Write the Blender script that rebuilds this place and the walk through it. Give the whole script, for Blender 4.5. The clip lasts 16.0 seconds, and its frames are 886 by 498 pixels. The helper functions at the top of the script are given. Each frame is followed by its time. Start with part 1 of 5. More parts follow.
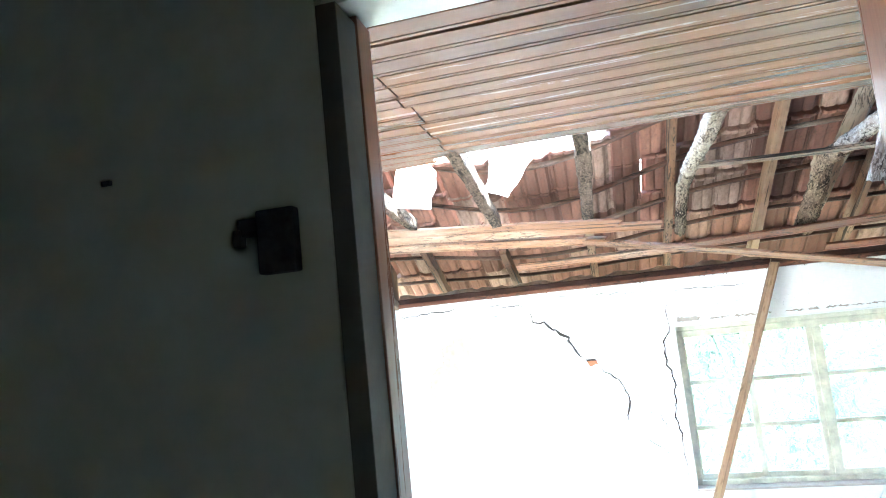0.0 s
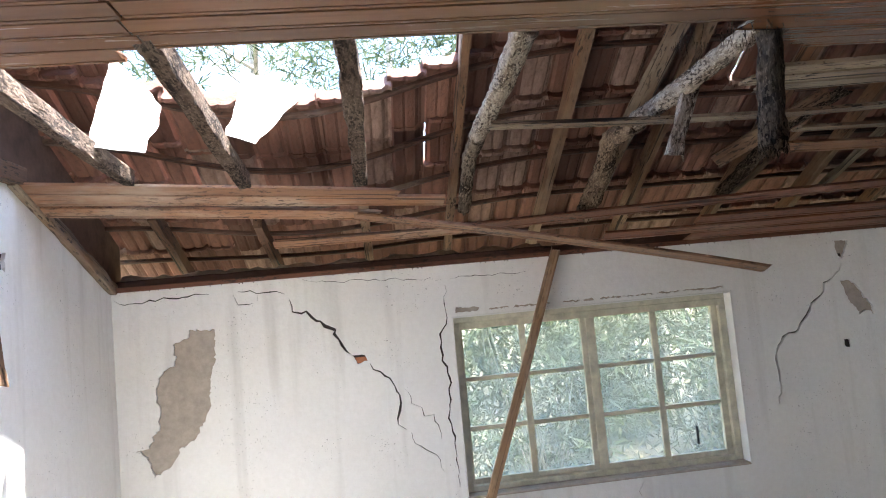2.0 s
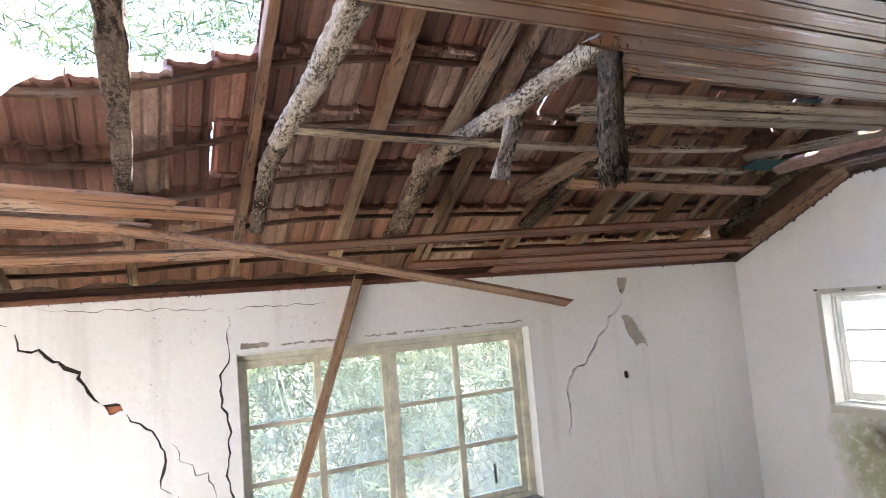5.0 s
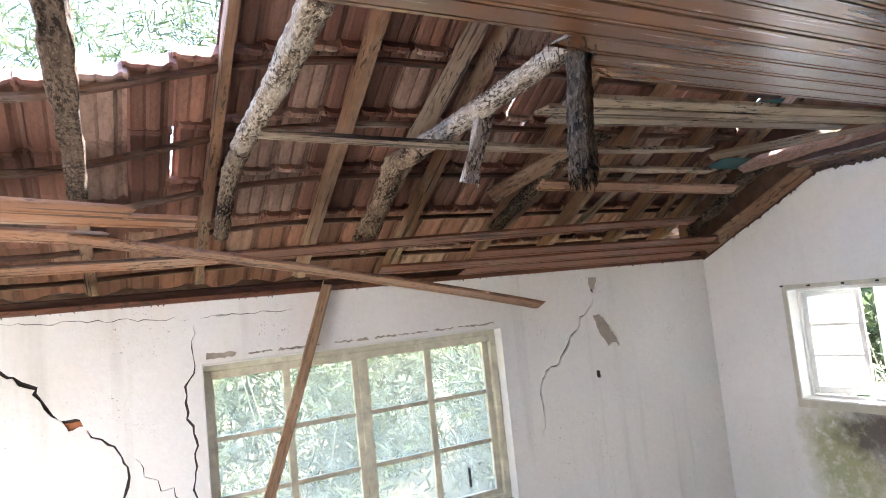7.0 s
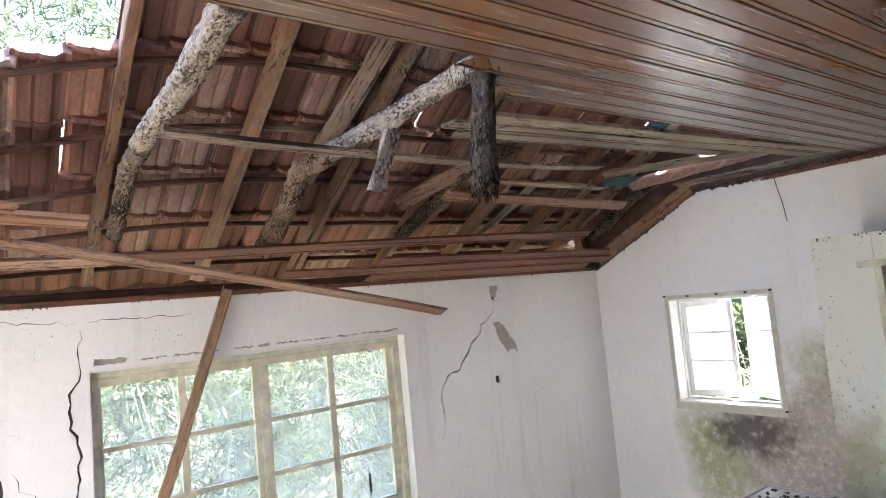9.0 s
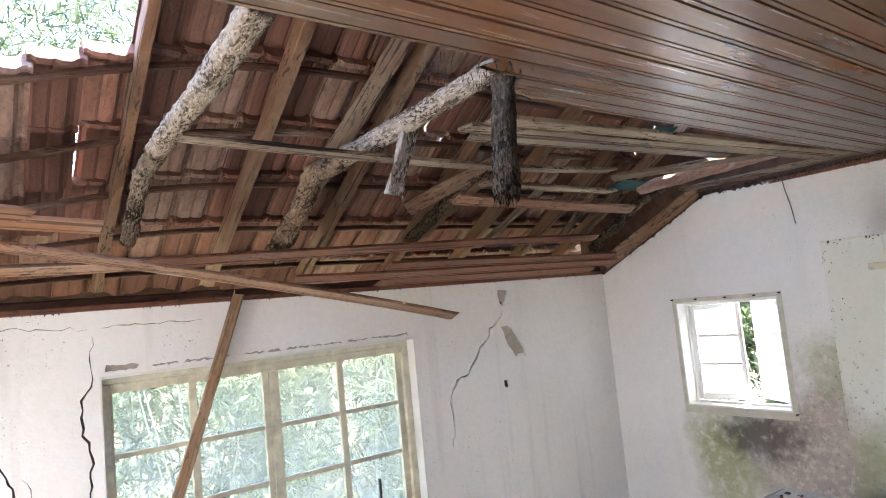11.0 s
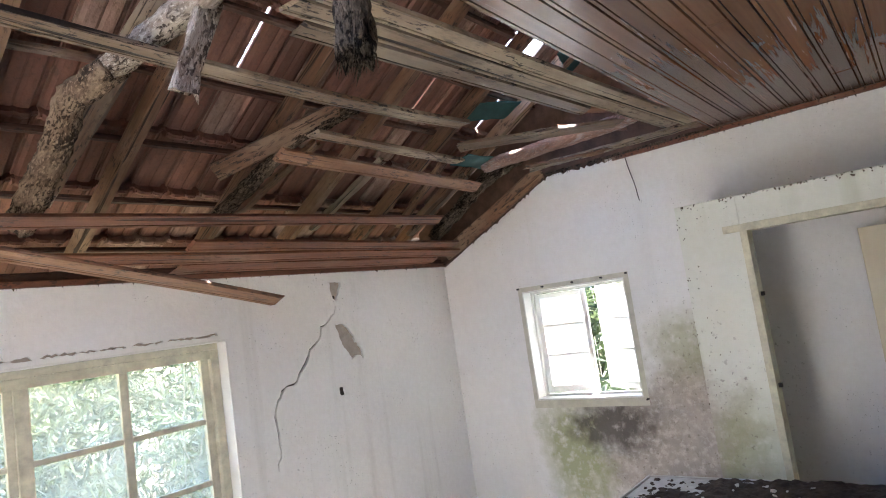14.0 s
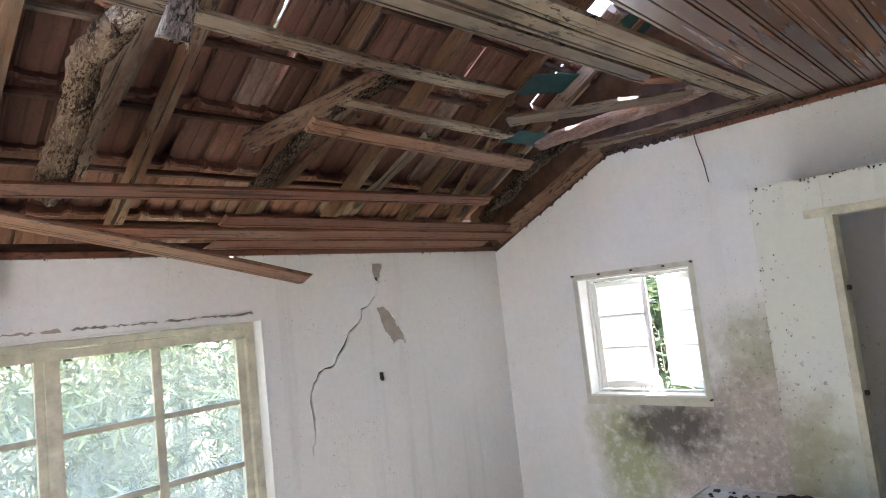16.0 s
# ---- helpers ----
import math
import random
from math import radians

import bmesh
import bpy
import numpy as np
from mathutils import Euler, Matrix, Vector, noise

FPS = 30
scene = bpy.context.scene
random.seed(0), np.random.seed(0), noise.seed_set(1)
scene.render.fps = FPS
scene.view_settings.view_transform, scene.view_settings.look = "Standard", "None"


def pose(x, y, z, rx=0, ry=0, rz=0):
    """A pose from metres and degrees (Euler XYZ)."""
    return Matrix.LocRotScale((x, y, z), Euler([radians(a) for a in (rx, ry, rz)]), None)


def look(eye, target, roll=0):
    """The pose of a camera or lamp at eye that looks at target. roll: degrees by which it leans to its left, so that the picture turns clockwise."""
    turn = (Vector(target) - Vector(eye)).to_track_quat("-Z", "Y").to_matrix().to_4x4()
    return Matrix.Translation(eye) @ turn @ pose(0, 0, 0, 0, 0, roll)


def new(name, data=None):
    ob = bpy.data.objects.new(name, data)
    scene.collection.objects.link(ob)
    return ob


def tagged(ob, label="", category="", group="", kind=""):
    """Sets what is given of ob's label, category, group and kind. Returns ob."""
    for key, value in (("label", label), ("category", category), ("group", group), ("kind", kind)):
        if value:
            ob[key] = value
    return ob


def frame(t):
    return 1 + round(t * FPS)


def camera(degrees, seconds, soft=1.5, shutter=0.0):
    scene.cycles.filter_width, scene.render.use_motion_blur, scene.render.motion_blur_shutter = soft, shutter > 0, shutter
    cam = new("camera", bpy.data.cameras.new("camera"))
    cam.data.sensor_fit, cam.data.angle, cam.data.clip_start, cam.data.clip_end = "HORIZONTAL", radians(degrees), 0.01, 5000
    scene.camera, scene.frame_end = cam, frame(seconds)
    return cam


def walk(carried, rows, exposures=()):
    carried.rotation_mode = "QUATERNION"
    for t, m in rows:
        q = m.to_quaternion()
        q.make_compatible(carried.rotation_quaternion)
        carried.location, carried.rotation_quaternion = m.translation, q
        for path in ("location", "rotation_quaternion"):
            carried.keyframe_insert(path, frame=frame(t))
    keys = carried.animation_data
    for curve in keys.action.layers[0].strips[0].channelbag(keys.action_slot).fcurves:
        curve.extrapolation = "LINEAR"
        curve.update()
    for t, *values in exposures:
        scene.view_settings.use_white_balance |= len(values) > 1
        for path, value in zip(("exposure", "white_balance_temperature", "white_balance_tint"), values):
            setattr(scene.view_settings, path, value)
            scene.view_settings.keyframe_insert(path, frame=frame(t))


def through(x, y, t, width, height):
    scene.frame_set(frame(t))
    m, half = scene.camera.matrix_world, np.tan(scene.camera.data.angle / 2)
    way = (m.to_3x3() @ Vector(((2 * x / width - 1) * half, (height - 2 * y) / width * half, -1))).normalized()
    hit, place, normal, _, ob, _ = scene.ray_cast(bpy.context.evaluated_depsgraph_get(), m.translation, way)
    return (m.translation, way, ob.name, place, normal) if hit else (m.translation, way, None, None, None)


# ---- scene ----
cam = camera(70.1, 16.0, soft=1.0)
PATH = [
    (0, (0.082, 0.145, 2.111), (-0.381, 2.076, 2.348), -5.9),
    (0.5, (0.092, 0.306, 2.062), (-0.123, 2.279, 2.31), -5.3),
    (1, (0.017, 0.568, 2.097), (0.09, 2.558, 2.277), -4.8),
    (1.5, (0.036, 0.727, 2.089), (0.202, 2.715, 2.237), -4.3),
    (2, (0.13, 0.95, 2.073), (0.333, 2.934, 2.22), -5.2),
    (2.5, (0.161, 1.072, 2.09), (0.409, 3.052, 2.234), -5.8),
    (3, (0.113, 1.202, 2.099), (0.531, 3.151, 2.263), -5.6),
    (3.5, (0.058, 1.333, 2.11), (0.745, 3.206, 2.249), -5.6),
    (4, (0.057, 1.377, 2.12), (0.888, 3.189, 2.282), -5.3),
    (4.2, (0.094, 1.353, 2.096), (0.921, 3.165, 2.276), -4.6),
    (6.5, (0.168, 1.411, 2.119), (1.074, 3.186, 2.287), -6.0),
    (7, (0.174, 1.407, 2.124), (1.102, 3.17, 2.297), -5.9),
    (7.5, (0.153, 1.386, 2.122), (1.056, 3.163, 2.292), -6.5),
    (8, (0.138, 1.392, 2.115), (1.143, 3.114, 2.272), -6.6),
    (8.5, (0.12, 1.362, 2.126), (1.217, 3.023, 2.322), -5.9),
    (8.7, (0.141, 1.353, 2.124), (1.317, 2.962, 2.289), -5.3),
    (10.8, (0.115, 1.371, 2.099), (1.308, 2.964, 2.295), -5.6),
    (11, (0.084, 1.396, 2.117), (1.269, 2.997, 2.301), -5.6),
    (11.5, (0.091, 1.401, 2.117), (1.259, 3.016, 2.287), -6.0),
    (12, (0.125, 1.431, 2.103), (1.304, 3.043, 2.199), -5.7),
    (12.5, (0.197, 1.529, 1.982), (1.369, 3.141, 2.146), -6.3),
    (13, (0.331, 1.7, 1.905), (1.528, 3.278, 2.181), -7.4),
    (13.5, (0.418, 1.826, 1.892), (1.818, 3.242, 2.071), -7.8),
    (14, (0.482, 1.962, 1.897), (2.061, 3.174, 2.096), -8.2),
    (14.5, (0.525, 2.012, 1.888), (2.224, 3.051, 2.07), -6.7),
    (15, (0.521, 2.039, 1.888), (2.212, 3.093, 2.065), -6.9),
    (15.5, (0.591, 2.038, 1.882), (2.16, 3.264, 2.067), -7.8),
    (16, (0.743, 2.018, 1.869), (2.184, 3.392, 2.054), -6.3),
]
walk(cam, [(t, look(eye, target, roll)) for t, eye, target, roll in PATH],
     [(0, 5.7, 5250, -3), (0.6, 4.7, 5450, -1), (1.0, 4.25, 5700, 3), (1.5, 3.8, 6000, 7), (2.0, 3.7, 6150, 10), (2.9, 3.68, 6250, 12), (4.0, 4.15, 6250, 13), (7, 4.45, 6250, 13), (11.5, 4.48, 6250, 13), (13.5, 4.5, 6250, 13), (16, 4.37, 6150, 12)])

# ---- world, sun ----
world = bpy.data.worlds.new("world")
scene.world = world
world.use_nodes = True
wn = world.node_tree
sky = wn.nodes.new("ShaderNodeTexSky")
sky.sky_type, sky.sun_disc = "NISHITA", False
SUN_ELEV, SUN_ROT = radians(73), radians(95)
sky.sun_elevation, sky.sun_rotation = SUN_ELEV, SUN_ROT
wn.links.new(sky.outputs[0], wn.nodes["Background"].inputs[0])
wn.nodes["Background"].inputs[1].default_value = 0.15
sun = new("sun", bpy.data.lights.new("sun", "SUN"))
sun.data.energy, sun.data.angle, sun.data.color = 5.0, radians(0.6), (1.0, 0.95, 0.88)
SUN_WAY = Vector((math.sin(SUN_ROT) * math.cos(SUN_ELEV), math.cos(SUN_ROT) * math.cos(SUN_ELEV), math.sin(SUN_ELEV)))
sun.matrix_world = look(SUN_WAY * 30, (0, 0, 0))

# ---- materials ----
def mixc(nt, fac, a, b, mode="MIX"):
    n = nt.nodes.new("ShaderNodeMix")
    n.data_type, n.blend_type = "RGBA", mode
    for sock, v in ((n.inputs[0], fac), (n.inputs[6], a), (n.inputs[7], b)):
        if isinstance(v, (int, float)):
            sock.default_value = v
        elif isinstance(v, tuple):
            sock.default_value = (*v, 1)
        else:
            nt.links.new(v, sock)
    return n.outputs[2]


def ramp(nt, fac, lo, hi, a=0.0, b=1.0):
    n = nt.nodes.new("ShaderNodeMapRange")
    n.inputs[1].default_value, n.inputs[2].default_value, n.inputs[3].default_value, n.inputs[4].default_value = lo, hi, a, b
    nt.links.new(fac, n.inputs[0])
    return n.outputs[0]


def math2(nt, op, a, b):
    n = nt.nodes.new("ShaderNodeMath")
    n.operation = op
    for sock, v in zip(n.inputs, (a, b)):
        if isinstance(v, (int, float)):
            sock.default_value = v
        else:
            nt.links.new(v, sock)
    return n.outputs[0]


class Mat:
    """A principled material with its object coordinates at hand."""

    def __init__(self, name, rough=0.8, bump=0.3, metal=0.0, spec=0.5):
        self.m = bpy.data.materials.new(name)
        self.m.use_nodes = True
        self.nt = self.m.node_tree
        self.b = self.nt.nodes["Principled BSDF"]
        self.b.inputs["Roughness"].default_value = rough
        self.b.inputs["Metallic"].default_value = metal
        self.b.inputs["Specular IOR Level"].default_value = spec
        self.co = self.nt.nodes.new("ShaderNodeTexCoord").outputs["Object"]

    def scaled(self, s, loc=None):
        n = self.nt.nodes.new("ShaderNodeMapping")
        n.inputs["Scale"].default_value = s
        self.nt.links.new(self.co, n.inputs[0])
        if loc is not None:
            self.nt.links.new(loc, n.inputs[1])
        return n.outputs[0]

    def noise(self, scale, s=(1, 1, 1), detail=4, rough=0.55, loc=None, dist=0.0):
        n = self.nt.nodes.new("ShaderNodeTexNoise")
        n.inputs["Scale"].default_value, n.inputs["Detail"].default_value, n.inputs["Roughness"].default_value = scale, detail, rough
        n.inputs["Distortion"].default_value = dist
        self.nt.links.new(self.scaled(s, loc), n.inputs["Vector"])
        return n.outputs[0]

    def rand(self, island=False):
        if island:
            return self.nt.nodes.new("ShaderNodeNewGeometry").outputs["Random Per Island"]
        return self.nt.nodes.new("ShaderNodeObjectInfo").outputs["Random"]

    def axis(self, i):
        n = self.nt.nodes.new("ShaderNodeSeparateXYZ")
        self.nt.links.new(self.co, n.inputs[0])
        return n.outputs[i]

    def color(self, c):
        self.nt.links.new(c, self.b.inputs["Base Color"])

    def roughness(self, r):
        self.nt.links.new(r, self.b.inputs["Roughness"])

    def bump(self, h, strength=0.3, dist=0.01):
        n = self.nt.nodes.new("ShaderNodeBump")
        n.inputs["Strength"].default_value, n.inputs["Distance"].default_value = strength, dist
        self.nt.links.new(h, n.inputs["Height"])
        self.nt.links.new(n.outputs[0], self.b.inputs["Normal"])


def plaster(name, base, dirt, mould=False, streaks=0.5):
    k = Mat(name, rough=0.85, spec=0.25)
    nt = k.nt
    blot = ramp(nt, k.noise(1.3, detail=5), 0.42, 0.72)
    c = mixc(nt, math2(nt, "MULTIPLY", blot, 0.35), base, tuple(v * 0.86 for v in base))
    fine = ramp(nt, k.noise(28, detail=6, rough=0.7), 0.35, 0.75)
    c = mixc(nt, math2(nt, "MULTIPLY", fine, 0.13), c, dirt)
    run = ramp(nt, k.noise(7, (1, 1, 0.07), detail=3), 0.56, 0.74)
    c = mixc(nt, math2(nt, "MULTIPLY", run, 0.35 * streaks), c, dirt)
    speck = ramp(nt, k.noise(80, detail=2), 0.675, 0.71)
    speck = math2(nt, "MULTIPLY", speck, ramp(nt, k.noise(3.1, detail=2), 0.5, 0.62))
    c = mixc(nt, math2(nt, "MULTIPLY", speck, 0.55), c, (0.16, 0.14, 0.12))
    if mould:
        y, z = k.axis(1), k.axis(2)
        wob = math2(nt, "MULTIPLY", math2(nt, "SUBTRACT", k.noise(4.5, detail=7, rough=0.62), 0.5), 1.7)
        wob2 = math2(nt, "MULTIPLY", math2(nt, "SUBTRACT", k.noise(11, detail=6, rough=0.62), 0.5), 1.8)

        def blob(cy, cz, ry, rz, w, hard=0.35):
            """A stain round (cy, cz) whose edge is broken up by w."""
            a = math2(nt, "POWER", math2(nt, "DIVIDE", math2(nt, "SUBTRACT", y, cy), ry), 2.0)
            b = math2(nt, "POWER", math2(nt, "DIVIDE", math2(nt, "SUBTRACT", z, cz), rz), 2.0)
            d = math2(nt, "ADD", math2(nt, "SQRT", math2(nt, "ADD", a, b), 0), w)
            return ramp(nt, d, 1.0 + hard, 1.0 - hard)

        # the corner room behind the partition stays dry
        damp = math2(nt, "MAXIMUM", ramp(nt, y, 2.94, 3.02), ramp(nt, k.axis(0), 4.13, 4.10))
        field = math2(nt, "MULTIPLY", math2(nt, "MAXIMUM", blob(3.50, 0.70, 0.60, 0.62, wob), blob(3.25, 1.02, 0.36, 0.46, wob)), damp)
        tone = mixc(nt, ramp(nt, k.noise(7, detail=6, rough=0.7), 0.36, 0.6), (0.49, 0.43, 0.355), (0.37, 0.32, 0.275))
        tone = mixc(nt, ramp(nt, k.noise(22, detail=6, rough=0.7), 0.50, 0.66), tone, (0.60, 0.55, 0.49))
        c = mixc(nt, math2(nt, "MULTIPLY", field, 0.9), c, tone)
        green = math2(nt, "MAXIMUM", blob(4.27, 0.70, 0.24, 0.46, wob), math2(nt, "MULTIPLY", math2(nt, "MULTIPLY", math2(nt, "MAXIMUM", blob(3.33, 1.47, 0.22, 0.17, wob, 0.6), blob(2.89, 0.95, 0.17, 0.27, wob, 0.5)), damp), 0.65))
        c = mixc(nt, math2(nt, "MULTIPLY", math2(nt, "MULTIPLY", green, ramp(nt, k.noise(15, detail=6, rough=0.65), 0.22, 0.5)), 0.88), c, (0.37, 0.39, 0.20))
        black = math2(nt, "MULTIPLY", blob(3.95, 0.94, 0.30, 0.17, wob2, 0.45), ramp(nt, k.noise(17, detail=5, rough=0.65), 0.22, 0.46))
        c = mixc(nt, math2(nt, "MULTIPLY", black, 0.88), c, (0.105, 0.09, 0.08))
        pock = math2(nt, "MULTIPLY", ramp(nt, k.noise(34, detail=3), 0.62, 0.67), math2(nt, "MAXIMUM", field, blob(3.2, 1.2, 0.5, 0.5, wob)))
        c = mixc(nt, math2(nt, "MULTIPLY", pock, 0.6), c, (0.24, 0.21, 0.18))
    k.color(c)
    h = math2(nt, "ADD", math2(nt, "MULTIPLY", k.noise(9, detail=4), 1.0), math2(nt, "MULTIPLY", k.noise(70, detail=4), 0.25))
    k.bump(h, 0.35, 0.012)
    return k.m


def wood(name, a, b, weather, grey=(0.36, 0.33, 0.29), rough=0.6, island=False, grain=26, dark=0.5, spec=0.4, stain=0.6, rot=0.75, relief=0.45, sheen=(0.12, 0.3)):
    """Wood with its grain along local x; weather: how much of it is bleached grey."""
    k = Mat(name, rough=rough, spec=spec)
    nt = k.nt
    rnd = k.rand(island)
    n = nt.nodes.new("ShaderNodeCombineXYZ")
    for i in range(3):
        nt.links.new(math2(nt, "MULTIPLY", rnd, 7.0 + 5 * i), n.inputs[i])
    off = n.outputs[0]
    g = k.noise(grain, (0.045, 1, 1), detail=5, rough=0.65, loc=off, dist=0.6)
    g2 = k.noise(grain * 4, (0.03, 1, 1), detail=3, loc=off)
    c = mixc(nt, ramp(nt, g, 0.3, 0.7), a, b)
    c = mixc(nt, math2(nt, "MULTIPLY", ramp(nt, g2, 0.55, 0.75), dark), c, tuple(v * 0.3 for v in a))
    w = ramp(nt, math2(nt, "ADD", k.noise(2.6, (0.5, 1, 1), detail=5, rough=0.65, loc=off), math2(nt, "MULTIPLY", rnd, 0.2)), 0.68 - 0.4 * weather, 0.92 - 0.4 * weather)
    c = mixc(nt, math2(nt, "MULTIPLY", w, 0.9), c, grey)
    st = ramp(nt, k.noise(5, (0.35, 1, 1), detail=6, rough=0.7, loc=off), 0.58, 0.72)
    c = mixc(nt, math2(nt, "MULTIPLY", st, stain), c, tuple(v * 0.22 for v in a))
    split = ramp(nt, k.noise(grain * 1.7, (0.018, 1, 1), detail=4, rough=0.5, loc=off), 0.60, 0.66)
    c = mixc(nt, math2(nt, "MULTIPLY", split, rot), c, tuple(v * 0.12 for v in a))
    speck = math2(nt, "MULTIPLY", ramp(nt, k.noise(55, (0.3, 1, 1), detail=4, rough=0.7, loc=off), 0.54, 0.60), ramp(nt, k.noise(4.5, (0.5, 1, 1), detail=3, loc=off), 0.42, 0.56))
    c = mixc(nt, math2(nt, "MULTIPLY", speck, rot), c, (0.03, 0.022, 0.016))
    c = mixc(nt, 1.0, c, mixc(nt, rnd, (0.72, 0.72, 0.74), (1.15, 1.1, 1.05)), "MULTIPLY")
    k.color(c)
    k.roughness(ramp(nt, math2(nt, "ADD", g, w), 0.3, 1.4, rough - sheen[0], min(1.0, rough + sheen[1])))
    k.bump(math2(nt, "ADD", g, math2(nt, "SUBTRACT", math2(nt, "MULTIPLY", g2, 0.5), math2(nt, "MULTIPLY", split, 0.8 * rot))), relief, 0.006)
    return k.m


def rotten(name, a, b, c0, size=22, strength=0.9, worm=0.6):
    k = Mat(name, rough=0.95, spec=0.15)
    nt = k.nt
    f = k.noise(size, (0.22, 1, 1), detail=7, rough=0.72, dist=0.25)
    c = mixc(nt, ramp(nt, f, 0.38, 0.62), a, b)
    c = mixc(nt, ramp(nt, k.noise(13, (0.25, 1, 1), detail=7, rough=0.7), 0.56, 0.62), c, c0)
    # termite pits, thicker in some patches, and splinters left pale between them
    w = k.noise(95, (0.42, 1, 1), detail=3, rough=0.6)
    w = math2(nt, "MULTIPLY", ramp(nt, w, 0.50, 0.56), ramp(nt, k.noise(7, (0.5, 1, 1), detail=5, rough=0.7), 0.40, 0.54))
    c = mixc(nt, math2(nt, "MULTIPLY", w, worm), c, tuple(v * 0.7 for v in c0))
    pale = ramp(nt, k.noise(105, (0.45, 1, 1), detail=2), 0.57, 0.63)
    c = mixc(nt, math2(nt, "MULTIPLY", pale, 0.75), c, tuple(max(p, q) * 1.25 for p, q in zip(a, b)))
    k.color(c)
    k.bump(math2(nt, "SUBTRACT", f, math2(nt, "MULTIPLY", w, 0.5)), strength, 0.02)
    return k.m


def simple(name, base, var=0.25, rough=0.8, scale=14, metal=0.0, bump=0.3, spec=0.4):
    k = Mat(name, rough=rough, metal=metal, spec=spec)
    f = k.noise(scale, detail=6, rough=0.65)
    c = mixc(k.nt, ramp(k.nt, f, 0.3, 0.7), tuple(v * (1 - var) for v in base), tuple(min(1, v * (1 + var)) for v in base))
    c = mixc(k.nt, math2(k.nt, "MULTIPLY", ramp(k.nt, k.noise(scale * 0.25, detail=5), 0.5, 0.7), var), c, tuple(v * 0.5 for v in base))
    k.color(c)
    k.bump(f, bump, 0.006)
    return k.m


WALL = plaster("white_plaster", (0.87, 0.855, 0.82), (0.44, 0.41, 0.36), streaks=0.9)
WALL_DAMP = plaster("damp_white_plaster", (0.87, 0.86, 0.84), (0.48, 0.45, 0.38), mould=True, streaks=0.25)
WALL_DARK = simple("dark_room_paint", (0.60, 0.61, 0.55), 0.15, 0.9, 6)
RENDER = simple("bare_grey_render", (0.45, 0.39, 0.325), 0.16, 0.95, 22, bump=0.5)
# near-black colour that stands in for the shade inside the plaster's cracks
CRACK_SHADE = simple("painted_crack_shade", (0.06, 0.048, 0.04), 0.3, 0.95, 30)
GABLE = simple("brown_gable_boards", (0.115, 0.068, 0.046), 0.45, 0.9, 9)
GABLE_LEFT = simple("crumbling_gable_mortar", (0.30, 0.25, 0.205), 0.35, 0.95, 16, bump=0.7)
JOISTROT = rotten("rotten_joist_wood", (0.17, 0.125, 0.092), (0.085, 0.056, 0.042), (0.03, 0.022, 0.017), 30, 1.0, 0.8)
LATH = wood("yellow_brown_lath_wood", (0.33, 0.20, 0.11), (0.45, 0.30, 0.18), 0.15, (0.48, 0.41, 0.32), rough=0.55, dark=0.25, rot=0.4)
WALL_GREEN = plaster("green_stained_plaster", (0.80, 0.81, 0.74), (0.47, 0.50, 0.36), mould=True, streaks=1.0)
BRICK = simple("brick_clay", (0.42, 0.17, 0.08), 0.3, 0.9, 25)
CEILWOOD = wood("varnished_ceiling_wood", (0.140, 0.062, 0.027), (0.190, 0.088, 0.038), -1.0, (0.30, 0.24, 0.19), rough=0.27, island=True, spec=0.5, stain=0.25, dark=0.06, rot=0.0, relief=0.008, sheen=(0.02, 0.06))
BOARD = wood("weathered_board_wood", (0.105, 0.060, 0.034), (0.215, 0.135, 0.078), 0.52, (0.36, 0.305, 0.225), rough=0.5, dark=0.7, rot=1.0, stain=0.75)
REDBOARD = wood("red_brown_board_wood", (0.16, 0.062, 0.032), (0.26, 0.11, 0.058), 0.12, (0.33, 0.25, 0.19), rough=0.5, dark=0.35)
PALE = wood("pale_brown_lath_wood", (0.22, 0.105, 0.055), (0.33, 0.18, 0.10), 0.12, (0.42, 0.36, 0.29), rough=0.55, dark=0.3)
RAFTER = wood("old_rafter_wood", (0.115, 0.060, 0.034), (0.22, 0.128, 0.072), 0.15, (0.30, 0.235, 0.17), rough=0.75, rot=0.9)
BATTEN = wood("dark_batten_wood", (0.07, 0.034, 0.022), (0.12, 0.062, 0.04), 0.08, (0.30, 0.26, 0.22), rough=0.8)
JAMB = wood("red_jamb_wood", (0.22, 0.105, 0.065), (0.27, 0.135, 0.085), -0.3, (0.36, 0.30, 0.26), rough=0.35, dark=0.12, rot=0.06, stain=0.15, relief=0.08)
BLEACHED = rotten("bleached_rotten_log", (0.42, 0.36, 0.285), (0.23, 0.17, 0.12), (0.055, 0.038, 0.027), worm=0.9)
GREYROT = rotten("grey_brown_rotten_log", (0.26, 0.205, 0.15), (0.12, 0.088, 0.062), (0.035, 0.025, 0.018), worm=0.9)
BROWNROT = rotten("brown_rotten_log", (0.27, 0.195, 0.13), (0.12, 0.078, 0.05), (0.04, 0.027, 0.018), worm=0.9)
ROTTEN = rotten("rotten_dark_wood", (0.06, 0.045, 0.033), (0.17, 0.13, 0.092), (0.024, 0.018, 0.013), 48, 1.0, 0.9)
CREAM = simple("cream_window_paint", (0.63, 0.60, 0.46), 0.26, 0.55, 13)
WHITEPAINT = simple("white_reveal_paint", (0.80, 0.79, 0.75), 0.06, 0.7, 9)
DOORPAINT = simple("cream_door_paint", (0.66, 0.59, 0.44), 0.05, 0.5, 5, bump=0.1)
STONE = simple("counter_slab", (0.52, 0.51, 0.49), 0.2, 0.6, 18)
FLOORM = simple("dusty_cement", (0.37, 0.355, 0.33), 0.2, 0.9, 5)
